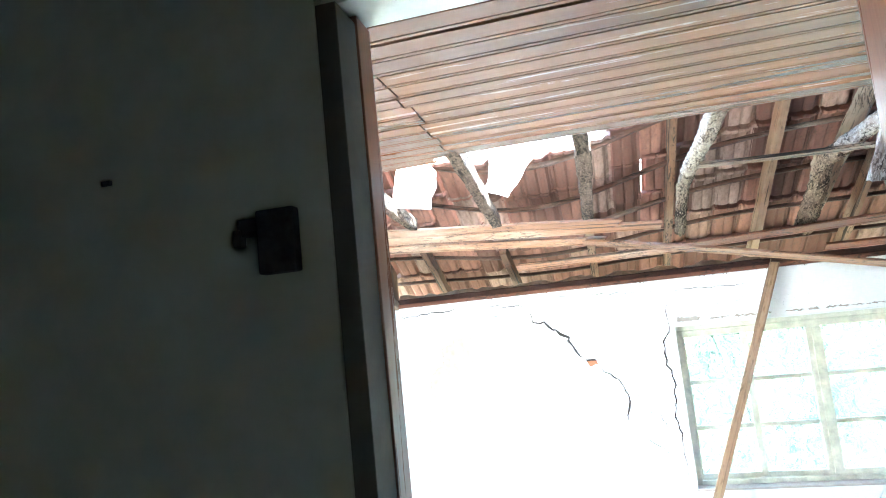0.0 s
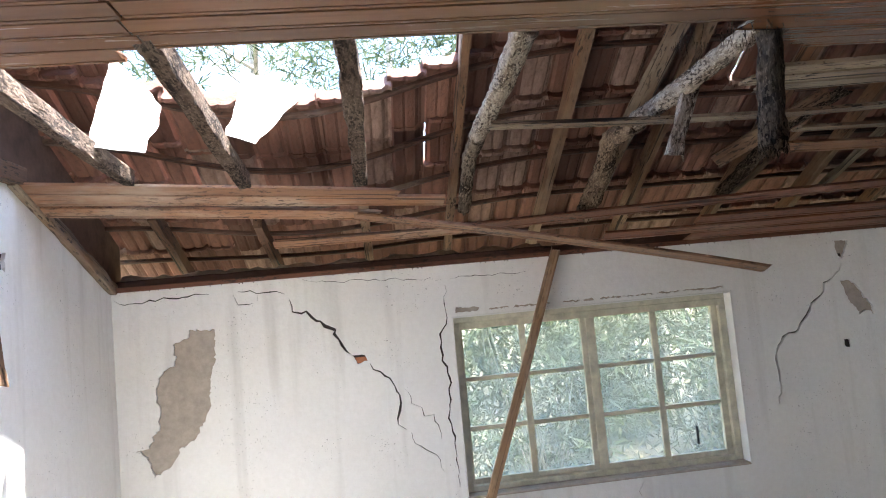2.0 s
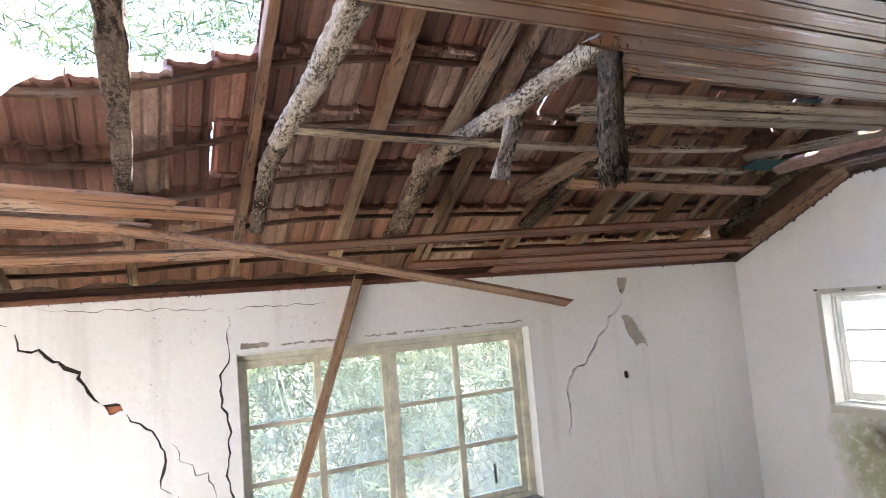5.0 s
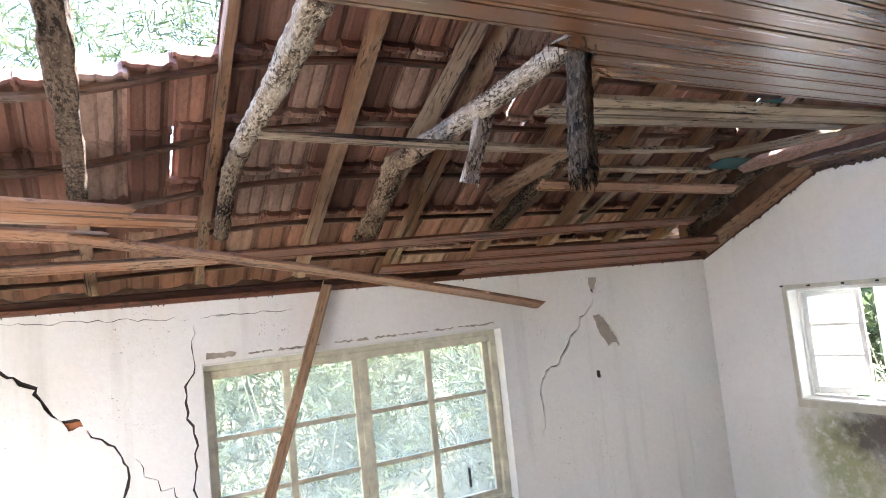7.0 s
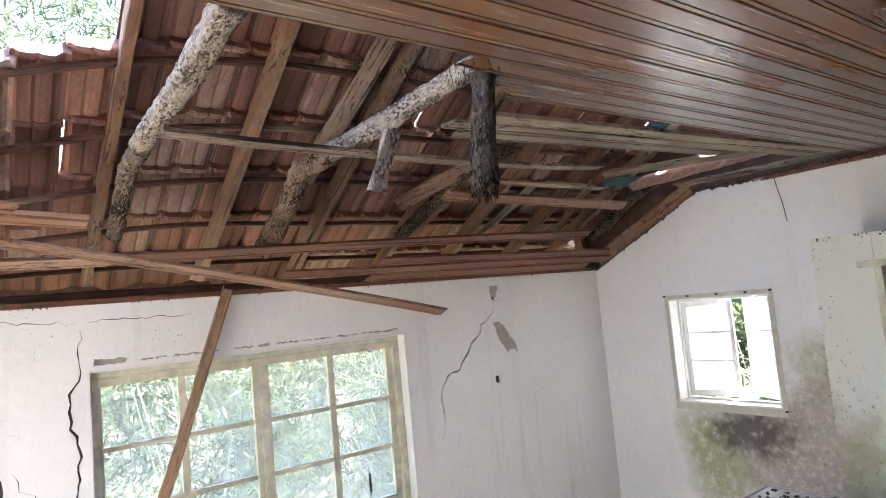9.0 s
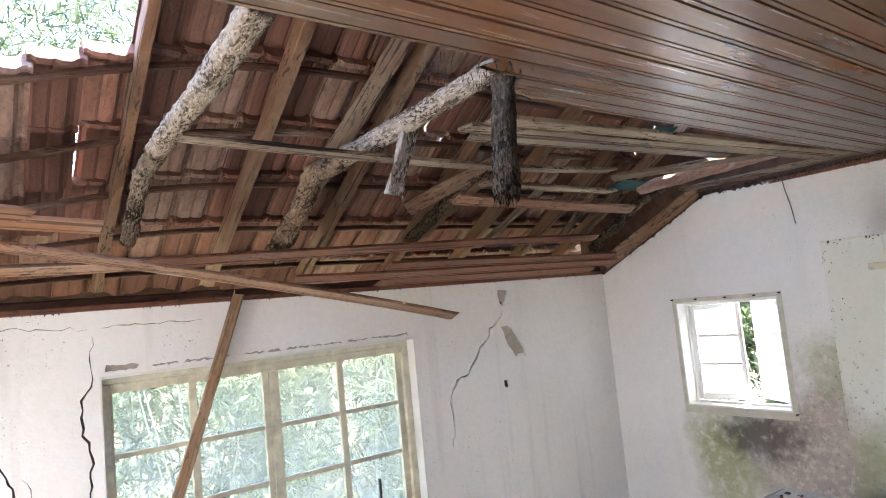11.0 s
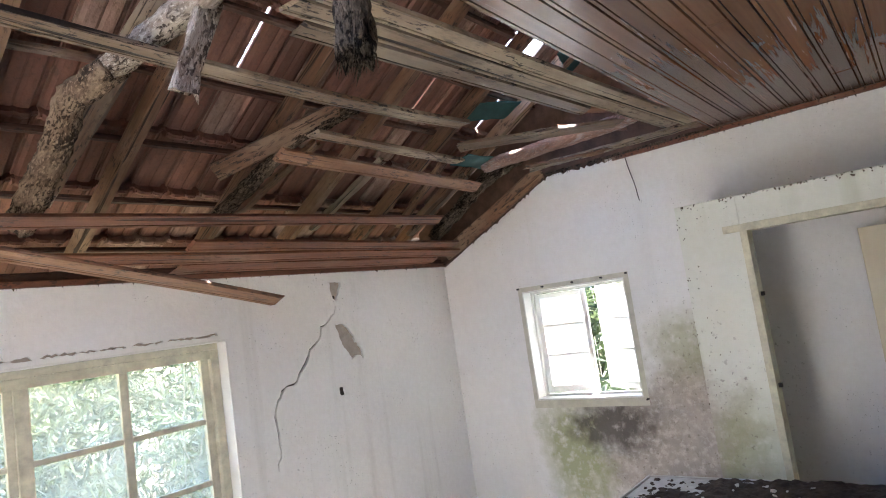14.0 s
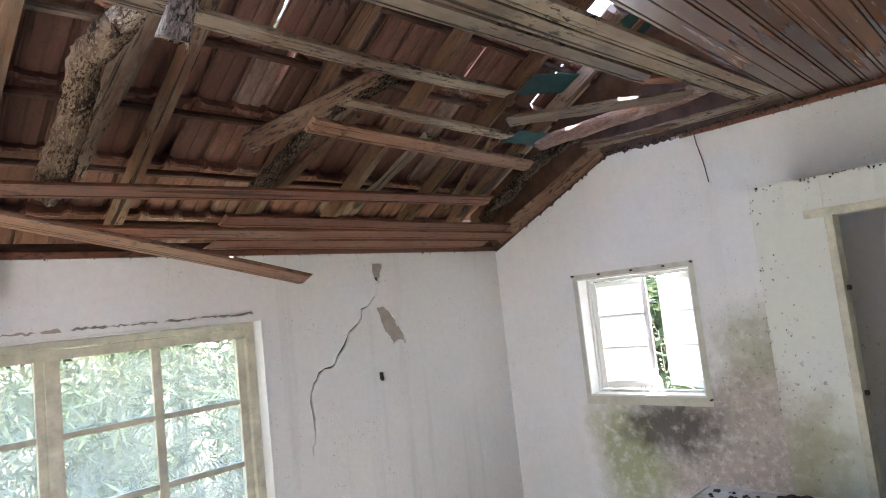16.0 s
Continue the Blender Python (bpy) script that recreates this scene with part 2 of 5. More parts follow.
SOIL = simple("leafy_soil", (0.13, 0.115, 0.075), 0.4, 0.95, 3)
IRON = simple("dark_iron", (0.05, 0.048, 0.05), 0.4, 0.6, 40, metal=0.6)
TEAL = simple("teal_tarp", (0.022, 0.078, 0.076), 0.25, 0.6, 12)
DEBRIS = simple("rubble_dust", (0.062, 0.046, 0.036), 0.6, 0.95, 30)
# darker than the leaf's paint; shade on its edge put into the colour
DARKEDGE = simple("shade_dark_door_edge", (0.10, 0.098, 0.08), 0.2, 0.8, 8)
DARKLEAF = simple("dark_green_door_paint", (0.46, 0.46, 0.375), 0.12, 0.6, 5)


def tile_material():
    k = Mat("terracotta", rough=0.85, spec=0.2)
    nt = k.nt
    rnd = k.rand()
    c = mixc(nt, rnd, (0.115, 0.056, 0.041), (0.29, 0.145, 0.102))
    c = mixc(nt, math2(nt, "MULTIPLY", ramp(nt, math2(nt, "FRACT", math2(nt, "MULTIPLY", rnd, 7.3), 0), 0.70, 0.80), 0.7), c, (0.34, 0.25, 0.20))
    c = mixc(nt, ramp(nt, k.noise(9, (1, 0.4, 1), detail=6, rough=0.7), 0.42, 0.66), c, (0.14, 0.083, 0.063))
    c = mixc(nt, math2(nt, "MULTIPLY", ramp(nt, k.noise(33, detail=5), 0.55, 0.75), 0.6), c, (0.09, 0.065, 0.05))
    k.color(c)
    k.bump(math2(nt, "ADD", k.noise(40, detail=5), k.noise(11, (1, 0.3, 1), detail=4)), 0.6, 0.01)
    return k.m


TILE = tile_material()


def glass_material():
    """Window glass with a film of dust."""
    m = bpy.data.materials.new("dusty_glass")
    m.use_nodes = True
    nt = m.node_tree
    b = nt.nodes["Principled BSDF"]
    b.inputs["Roughness"].default_value, b.inputs["IOR"].default_value = 0.03, 1.02
    b.inputs["Transmission Weight"].default_value = 1.0
    b.inputs["Base Color"].default_value = (0.96, 0.98, 0.96, 1)
    dust = nt.nodes.new("ShaderNodeBsdfTranslucent")
    dust.inputs[0].default_value = (0.52, 0.55, 0.48, 1)
    mix = nt.nodes.new("ShaderNodeMixShader")
    co = nt.nodes.new("ShaderNodeTexCoord").outputs["Object"]
    n = nt.nodes.new("ShaderNodeTexNoise")
    n.inputs["Scale"].default_value, n.inputs["Detail"].default_value, n.inputs["Roughness"].default_value = 9, 7, 0.7
    nt.links.new(co, n.inputs["Vector"])
    nt.links.new(ramp(nt, n.outputs[0], 0.38, 0.72, 0.14, 0.40), mix.inputs[0])
    nt.links.new(b.outputs[0], mix.inputs[1])
    nt.links.new(dust.outputs[0], mix.inputs[2])
    nt.links.new(mix.outputs[0], nt.nodes["Material Output"].inputs[0])
    return m


GLASS = glass_material()


def leafy(name, a, b, through=0.45):
    m = bpy.data.materials.new(name)
    m.use_nodes = True
    nt = m.node_tree
    p = nt.nodes["Principled BSDF"]
    p.inputs["Roughness"].default_value = 0.6
    p.inputs["Specular IOR Level"].default_value = 0.2
    rnd = nt.nodes.new("ShaderNodeNewGeometry").outputs["Random Per Island"]
    c = mixc(nt, rnd, a, b)
    nt.links.new(c, p.inputs["Base Color"])
    tr = nt.nodes.new("ShaderNodeBsdfTranslucent")
    nt.links.new(c, tr.inputs[0])
    mix = nt.nodes.new("ShaderNodeMixShader")
    mix.inputs[0].default_value = through
    nt.links.new(p.outputs[0], mix.inputs[1])
    nt.links.new(tr.outputs[0], mix.inputs[2])
    nt.links.new(mix.outputs[0], nt.nodes["Material Output"].inputs[0])
    return m


LEAF = leafy("green_leaves", (0.014, 0.026, 0.012), (0.080, 0.105, 0.05), 0.35)
PALELEAF = leafy("pale_dry_leaves", (0.025, 0.04, 0.018), (0.165, 0.18, 0.10), 0.38)
SHEET = leafy("translucent_roof_sheet", (0.82, 0.83, 0.80), (0.86, 0.86, 0.84), 0.5)
BARK = simple("grey_bark", (0.30, 0.27, 0.23), 0.35, 0.95, 12, bump=0.8)

# ---- mesh helpers ----
def part(name, bm, material, parent=None, label="", smooth=False):
    me = bpy.data.meshes.new(name)
    bm.to_mesh(me)
    bm.free()
    me.materials.append(material)
    if smooth:
        me.polygons.foreach_set("use_smooth", [True] * len(me.polygons))
    ob = new(name, me)
    ob.parent = parent
    if label:
        tagged(ob, label)
    return ob


def raw(name, verts, faces, material, parent=None, label=""):
    me = bpy.data.meshes.new(name)
    me.from_pydata([tuple(v) for v in verts], [], [tuple(f) for f in faces])
    me.materials.append(material)
    ob = new(name, me)
    ob.parent = parent
    if label:
        tagged(ob, label)
    return ob


def thing(name, label, category, group="", kind="", at=(0, 0, 0)):
    ob = new(name)
    ob.location = at
    ob.empty_display_size = 0.05
    return tagged(ob, label, category, group, kind)


def add_box(bm, x0, x1, y0, y1, z0, z1, bevel=0.0):
    r = bmesh.ops.create_cube(bm, size=1)
    for v in r["verts"]:
        v.co = ((x0 + x1) / 2 + v.co.x * (x1 - x0), (y0 + y1) / 2 + v.co.y * (y1 - y0), (z0 + z1) / 2 + v.co.z * (z1 - z0))
    if bevel:
        es = list({e for v in r["verts"] for e in v.link_edges})
        bmesh.ops.bevel(bm, geom=es, offset=bevel, segments=2, affect="EDGES", profile=0.6)


def block(name, x0, x1, y0, y1, z0, z1, material, parent=None, label="", bevel=0.0):
    bm = bmesh.new()
    add_box(bm, x0, x1, y0, y1, z0, z1, bevel)
    return part(name, bm, material, parent, label)


def bead_section(w, t):
    """Underside of a tongued and beaded ceiling board."""
    g = 0.007
    return [(-w / 2, -t / 2 + g), (-w / 2 + 0.003, -t / 2), (w / 2 - 0.022, -t / 2), (w / 2 - 0.019, -t / 2 + g), (w / 2 - 0.016, -t / 2), (w / 2 - 0.003, -t / 2), (w / 2, -t / 2 + g), (w / 2, t / 2), (-w / 2, t / 2)]


def rect_section(w, t):
    return [(u * w, v * t) for u, v in ((-0.5, -0.4), (-0.44, -0.5), (0.44, -0.5), (0.5, -0.4), (0.5, 0.4), (0.44, 0.5), (-0.44, 0.5), (-0.5, 0.4))]


def sweep(bm, section, length, segs, warp=0.0, rag0=0.0, rag1=0.0, seed=0, origin=(0, 0, 0), bow=0.0, wear=0.0):
    """A section swept along x from origin; rag: how far its ends are splintered; bow: sag in the middle."""
    rnd = random.Random(seed)
    rings = []
    o = Vector(origin)
    for i in range(segs + 1):
        f = i / segs
        dy = warp * noise.noise(Vector((f * 2.2 + seed, seed * 1.7, 0)))
        dz = warp * noise.noise(Vector((f * 2.2 + seed, 9.1, seed * 0.7))) - bow * 4 * f * (1 - f)
        ring = []
        for u, v in section:
            x = f * length
            if i == 0:
                x += rag0 * rnd.random()
            if i == segs:
                x -= rag1 * rnd.random()
            j = wear * noise.noise(Vector((x * 9, u * 40 + seed, v * 40)))
            ring.append(bm.verts.new(o + Vector((x, u + dy + j, v + dz + j))))
        rings.append(ring)
    n = len(section)
    for a, b in zip(rings, rings[1:]):
        for i in range(n):
            bm.faces.new((a[i], b[i], b[(i + 1) % n], a[(i + 1) % n]))
    bm.faces.new(list(reversed(rings[0])))
    bm.faces.new(rings[-1])
    bmesh.ops.recalc_face_normals(bm, faces=bm.faces[:]) if len(bm.faces) < 400 else None


def along(a, b, up=(0, 0, 1)):
    """The pose whose x runs from a to b and whose z is nearest to up."""
    a, b = Vector(a), Vector(b)
    x = (b - a).normalized()
    y = Vector(up).cross(x).normalized()
    z = x.cross(y)
    m = Matrix((x, y, z)).transposed().to_4x4()
    m.translation = a
    return m


SEED = [1]


def plank(name, a, b, w, t, material, parent=None, label="", up=(0, 0, 1), rag=(0.0, 0.0), warp=0.004, bow=0.0, bead=False, wear=0.0):
    SEED[0] += 1
    bm = bmesh.new()
    n = (Vector(b) - Vector(a)).length
    sweep(bm, bead_section(w, t) if bead else rect_section(w, t), n, max(3, int(n / 0.09)), warp, rag[0], rag[1], SEED[0], bow=bow, wear=wear)
    ob = part(name, bm, material, parent, label)
    ob.matrix_basis = along(a, b, up)
    return ob


def timber(name, label, category, *args, **kw):
    """A plank that is a thing of its own."""
    group = kw.pop("group", "")
    return tagged(plank(name, *args, **kw), label, category, group)


def log(name, pts, r0, r1, material, label, category, lump=0.012, squash=1.0, group="", parent=None):
    """A rotten pole along pts, with an eaten, lumpy skin and a broken end."""
    SEED[0] += 1
    seed = SEED[0]
    base = along(pts[0], pts[-1])
    inv = base.inverted()
    loc = [inv @ Vector(p) for p in pts]
    ls = [0.0]
    for p, q in zip(loc, loc[1:]):
        ls.append(ls[-1] + (q - p).length)
    n, k = max(8, int(ls[-1] / 0.022)), 18
    bm = bmesh.new()
    rings = []
    for i in range(n + 1):
        s = ls[-1] * i / n
        j = max(0, min(len(loc) - 2, sum(1 for v in ls[1:-1] if v <= s)))
        f = (s - ls[j]) / (ls[j + 1] - ls[j])
        c = loc[j].lerp(loc[j + 1], f)
        r = r0 + (r1 - r0) * i / n
        ring = []
        for q in range(k):
            a = 2 * math.pi * q / k
            d = Vector((0, math.cos(a) * squash, math.sin(a)))
            h = noise.noise(Vector((s * 4, math.cos(a) * 1.6 + seed, math.sin(a) * 1.6))) * lump * 0.3
            h += noise.noise(Vector((s * 22, math.cos(a) * 4 + seed, math.sin(a) * 4))) * lump * 0.7
            e = noise.noise(Vector((q * 1.3, seed, 4.0))) * 0.05 if i in (0, n) else 0.0
            ring.append(bm.verts.new(c + d * max(0.35 * r, r + h) + Vector((e, 0, 0))))
        rings.append(ring)
    for a, b in zip(rings, rings[1:]):
        for q in range(k):
            bm.faces.new((a[q], b[q], b[(q + 1) % k], a[(q + 1) % k]))
    for ring, turn in ((rings[0], -1), (rings[-1], 1)):
        c = sum((v.co for v in ring), Vector()) / k + Vector((-0.02 * turn, 0, 0))
        cv = bm.verts.new(c)
        for q in range(k):
            bm.faces.new((ring[q], ring[(q + 1) % k], cv))
    bmesh.ops.recalc_face_normals(bm, faces=bm.faces[:])
    ob = part(name, bm, material, parent, "", True)
    ob.matrix_basis = base
    return tagged(ob, label, category, group)

# ---- measures of the room ----
XL, XR, YB = -1.615, 4.735, 5.245
EAVE, KINK, CEIL = 2.28, 4.15, 2.81
YN0, YN1 = 1.34, 1.47          # wall with the doorway
DARKTOP = 3.2                   # ceiling of the dark room
STEP = 0.2                      # floor of the dark room above this one
RISE, TILE_Z = 0.57, 2.785      # roof: slope, and its underside over the back wall
NORM = math.sqrt(1 + RISE * RISE)


def sag(x, y):
    return 0.30 * math.exp(-((x + 0.3) / 0.95) ** 2) * max(0.0, min(1.0, (5.9 - y) / 1.2))


def roof_z(x, y, below=0.0):
    return TILE_Z + RISE * (5.24 - y) - sag(x, y) - below * NORM


def slope_z(y):
    return EAVE + (5.245 - y) * (CEIL - EAVE) / (YB - KINK)


def crack(points, width, seed):
    """A jagged closed outline along points, pointed at its ends."""
    rnd = random.Random(seed)
    pts = []
    for (a, b), (c, d) in zip(points, points[1:]):
        n = max(1, int(math.hypot(c - a, d - b) / 0.035))
        for i in range(n):
            f = i / n
            j = 0.0 if i == 0 and not pts else 0.011
            pts.append((a + (c - a) * f + rnd.uniform(-j, j), b + (d - b) * f + rnd.uniform(-j, j)))
    pts.append(points[-1])
    left, right = [], []
    for i, (x, y) in enumerate(pts):
        p, q = pts[max(0, i - 1)], pts[min(len(pts) - 1, i + 1)]
        dx, dy = q[0] - p[0], q[1] - p[1]
        n = math.hypot(dx, dy)
        w = width * 0.5 * rnd.uniform(0.5, 1.3) * min(1.0, 0.25 + 3.2 * min(i, len(pts) - 1 - i) / len(pts))
        left.append((x - dy / n * w, y + dx / n * w))
        right.append((x + dy / n * w, y - dx / n * w))
    return left + right[::-1]


def ragged(points, seed, size=0.012):
    """A flaked-off patch's outline: the points with smaller bites between them."""
    rnd = random.Random(seed)
    out = []
    for (a, b), (c, d) in zip(points, points[1:] + points[:1]):
        n = max(1, int(math.hypot(c - a, d - b) / 0.016))
        out += [(a + (c - a) * i / n + rnd.uniform(-size, size), b + (d - b) * i / n + rnd.uniform(-size, size)) for i in range(n)]
    return out


def rect(a0, a1, b0, b1):
    return [(a0, b0), (a1, b0), (a1, b1), (a0, b1)]


def holed(name, outer, holes, place, depth, material, parent=None, label=""):
    """A flat sheet with holes through it. place maps (a, b) to its back; depth: the vector to its front."""
    bm = bmesh.new()
    for loop in [outer] + holes:
        vs = [bm.verts.new(place(a, b)) for a, b in loop]
        for p, q in zip(vs, vs[1:] + vs[:1]):
            bm.edges.new((p, q))
    bmesh.ops.triangle_fill(bm, use_beauty=True, use_dissolve=False, edges=bm.edges[:])
    r = bmesh.ops.extrude_face_region(bm, geom=bm.faces[:])
    bmesh.ops.translate(bm, vec=depth, verts=[v for v in r["geom"] if isinstance(v, bmesh.types.BMVert)])
    bmesh.ops.recalc_face_normals(bm, faces=bm.faces[:])
    return part(name, bm, material, parent, label)


# ---- floors and ground ----
tagged(block("floor", XL - 0.2, XR + 0.2, YN0, YB + 0.2, -0.15, 0.0, FLOORM), "dusty cement floor of the ruined room", "floor", kind="structure")
tagged(block("floor_dark_room", XL - 0.2, XR + 0.2, -2.6, YN1 - 0.002, -0.15, STEP, FLOORM), "raised cement floor behind the doorway", "floor", kind="structure")
G = 60
gv, gf = [], []
for i in range(G + 1):
    for j in range(G + 1):
        u, v = (i / G - 0.5) * 2, (j / G - 0.5) * 2
        x, y = 2 + 400 * u * abs(u) ** 1.6, 2 + 400 * v * abs(v) ** 1.6
        far = max(0.0, math.hypot(x - 1.5, y - 1.5) - 9)
        gv.append((x, y, -0.2 + min(26, 0.10 * far + 0.0022 * far * far) * max(0.15, min(1, (y + 4) / 12)) + 0.12 * noise.noise(Vector((x * 0.4, y * 0.4, 0))) * min(1, far)))
for i in range(G):
    for j in range(G):
        a = i * (G + 1) + j
        gf.append((a, a + G + 1, a + G + 2, a + 1))
tagged(raw("ground", gv, gf, SOIL), "leaf-strewn soil rising into a wooded slope", "ground", kind="structure")

# ---- back wall, with its cracks ----
WX0, WX1, WZ0, WZ1 = 0.585, 2.597, 0.71, 1.925
back = tagged(new("wall_back"), "white plastered back wall, cracked, with bare patches", "wall", kind="structure")
holes = [rect(WX0, WX1, WZ0, WZ1),
         # flaked patch
         ragged([(-1.136, 2.0), (-0.98, 1.985), (-0.99, 1.78), (-1.033, 1.665), (-1.03, 1.525), (-1.066, 1.424), (-1.142, 1.296), (-1.229, 1.255), (-1.293, 1.144), (-1.405, 1.09), (-1.455, 1.23), (-1.51, 1.258), (-1.437, 1.272), (-1.363, 1.393), (-1.357, 1.495), (-1.372, 1.618), (-1.332, 1.735), (-1.238, 1.793), (-1.243, 1.917), (-1.15, 1.952)], 3, 0.010),
         # long crack down from the wall's top, round the brick
         crack([(-0.485, 2.14), (-0.472, 2.058), (-0.418, 2.034), (-0.373, 2.062), (-0.355, 2.01), (-0.294, 1.974), (-0.262, 1.934), (-0.209, 1.921), (-0.19, 1.847), (-0.125, 1.767), (-0.112, 1.742)], 0.022, 1),
         ragged([(-0.099, 1.735), (-0.02, 1.728), (0.0, 1.69), (-0.07, 1.672)], 4, 0.004),
         crack([(0.012, 1.667), (0.07, 1.6), (0.132, 1.556), (0.164, 1.505), (0.186, 1.43), (0.185, 1.34), (0.166, 1.252), (0.216, 1.21)], 0.015, 2),
         crack([(0.227, 1.479), (0.276, 1.376), (0.321, 1.341), (0.334, 1.292), (0.407, 1.287), (0.437, 1.207), (0.445, 1.12)], 0.006, 5),
         crack([(0.25, 1.19), (0.266, 1.114), (0.342, 1.068), (0.399, 1.017), (0.45, 0.903)], 0.007, 18),
         crack([(0.559, 2.15), (0.567, 2.106), (0.545, 2.015), (0.56, 1.915), (0.504, 1.815), (0.488, 1.724), (0.505, 1.63), (0.535, 1.56), (0.532, 1.443), (0.513, 1.299), (0.522, 1.171), (0.54, 1.078), (0.537, 0.934), (0.54, 0.79)], 0.012, 6),
         crack([(-1.6, 2.232), (-1.537, 2.201), (-1.42, 2.207), (-1.251, 2.218), (-1.132, 2.225), (-1.0, 2.222)], 0.010, 7),
         crack([(-0.847, 2.205), (-0.811, 2.14), (-0.72, 2.137)], 0.007, 8),
         crack([(-0.82, 2.222), (-0.69, 2.206), (-0.56, 2.206), (-0.515, 2.18)], 0.010, 19),
         crack([(-0.69, 2.188), (-0.692, 2.15)], 0.006, 20),
         crack([(-0.421, 2.262), (-0.187, 2.235), (0.126, 2.22), (0.421, 2.2), (0.54, 2.185)], 0.004, 9),
         crack([(0.60, 2.185), (0.782, 2.198), (0.974, 2.187), (1.129, 2.19)], 0.005, 21),
         crack([(3.464, 2.05), (3.435, 1.999), (3.315, 1.909), (3.259, 1.825), (3.187, 1.78), (3.156, 1.696), (3.087, 1.655), (3.073, 1.606), (2.947, 1.56), (2.902, 1.503), (2.871, 1.428), (2.875, 1.315), (2.88, 1.218), (2.853, 1.099)], 0.017, 10),
         ragged([(3.43, 2.215), (3.535, 2.21), (3.475, 2.075), (3.432, 2.12)], 11, 0.006),
         ragged([(3.435, 1.924), (3.509, 1.918), (3.555, 1.887), (3.599, 1.826), (3.609, 1.786), (3.656, 1.743), (3.671, 1.66), (3.607, 1.695), (3.552, 1.668), (3.533, 1.719), (3.498, 1.754), (3.471, 1.82)], 12, 0.007),
         ragged([(3.408, 1.498), (3.455, 1.495), (3.452, 1.443), (3.41, 1.445)], 13, 0.005),
         crack([(1.81, 0.69), (1.77, 0.63), (1.78, 0.54), (1.74, 0.4)], 0.009, 14),
         ragged([(0.62, 1.985), (0.78, 1.975), (0.77, 1.952), (0.66, 1.945), (0.62, 1.95)], 17, 0.005)]
# chipped plaster over the window's head
for n, (x0, x1) in enumerate([(0.84, 1.00), (1.02, 1.28), (1.36, 1.60), (1.63, 2.03), (2.05, 2.22), (2.24, 2.55)]):
    holes.append(ragged([(x0, 1.950), (x1, 1.952), (x1 - 0.015, 1.962), ((x0 + x1) / 2, 1.958), (x0 + 0.02, 1.965)], 30 + n, 0.006))
holed("plaster", rect(XL, XR, 0, EAVE), holes, lambda a, b: (a, YB + 0.018, b), (0, -0.018, 0), WALL, back)
bm = bmesh.new()
for x0, x1, z0, z1 in ((XL - 0.2, WX0, 0, EAVE), (WX1, XR + 0.2, 0, EAVE), (WX0, WX1, 0, WZ0), (WX0, WX1, WZ1, EAVE)):
    add_box(bm, x0, x1, YB + 0.019, YB + 0.25, z0, z1)
part("masonry", bm, RENDER, back, "bare grey render showing through")
bm = bmesh.new()
add_box(bm, -0.098, 0.0, YB + 0.012, YB + 0.06, 1.675, 1.715, 0.004)
part("brick", bm, BRICK, back, "exposed orange brick in the crack")
# dark sheet just behind the plaster: painted shade that makes the cracks look deep
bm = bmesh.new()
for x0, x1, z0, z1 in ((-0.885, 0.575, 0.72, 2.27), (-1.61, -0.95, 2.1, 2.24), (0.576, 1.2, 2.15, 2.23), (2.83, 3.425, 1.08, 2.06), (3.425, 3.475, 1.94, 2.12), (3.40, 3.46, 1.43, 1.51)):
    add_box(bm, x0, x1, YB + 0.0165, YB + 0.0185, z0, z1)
part("painted_crack_shade", bm, CRACK_SHADE, back, "dark sheet painted as the shade in the wall's cracks")

# window reveal, sill
rv = tagged(new("window_reveal"), "white painted reveal round the large window", "window reveal", kind="structure")
block("reveal_side", WX1 - 0.012, WX1 + 0.001, YB - 0.004, YB + 0.245, WZ0, WZ1, WHITEPAINT, rv, bevel=0.003)
block("reveal_side", WX0 - 0.001, WX0 + 0.010, YB - 0.002, YB + 0.245, WZ0, WZ1, WHITEPAINT, rv, bevel=0.003)
block("reveal_head", WX0 + 0.010, WX1 - 0.012, YB - 0.002, YB + 0.245, WZ1 - 0.012, WZ1, WHITEPAINT, rv, bevel=0.003)
block("window_sill", WX0 + 0.001, WX1 - 0.001, YB - 0.004, YB + 0.245, WZ0 - 0.001, WZ0 + 0.016, RENDER, rv, "broken bare grey sill", bevel=0.006)

# ---- right wall ----
right = tagged(new("wall_right"), "white plastered end wall with green and black damp stains", "wall", kind="structure")
SY0, SY1, SZ0, SZ1 = 3.69, 4.52, 1.135, 1.965
prof = [(YN1, 0.0), (YB, 0.0), (YB, EAVE), (KINK, CEIL - 0.004), (YN1, CEIL - 0.004)]
re = random.Random(77)
edge = []
for (a, b), (c, d) in zip(prof[2:4], prof[3:5]):
    n = int(math.hypot(c - a, d - b) / 0.022)
    for i in range(1, n):
        bite = 0.004 + 0.034 * re.random() ** 3 * (1.0 if a > KINK + 0.01 or a + (c - a) * i / n > 2.9 else 0.4)
        edge.append((a + (c - a) * i / n + re.uniform(-0.006, 0.006), b + (d - b) * i / n - bite))
    edge.append((c, d - 0.004))
holed("plaster", prof[:3] + edge, [rect(SY0, SY1, SZ0, SZ1)], lambda a, b: (XR + 0.02, a, b), (-0.02, 0, 0), WALL_DAMP, right)
bm = bmesh.new()
for y0, y1, z0, z1 in ((YN1, SY0, 0, CEIL), (SY1, YB + 0.018, 0, EAVE), (SY0, SY1, 0, SZ0), (SY0, SY1, SZ1, EAVE)):
    add_box(bm, XR + 0.021, XR + 0.2, y0, y1, z0, z1)
part("masonry", bm, RENDER, right)
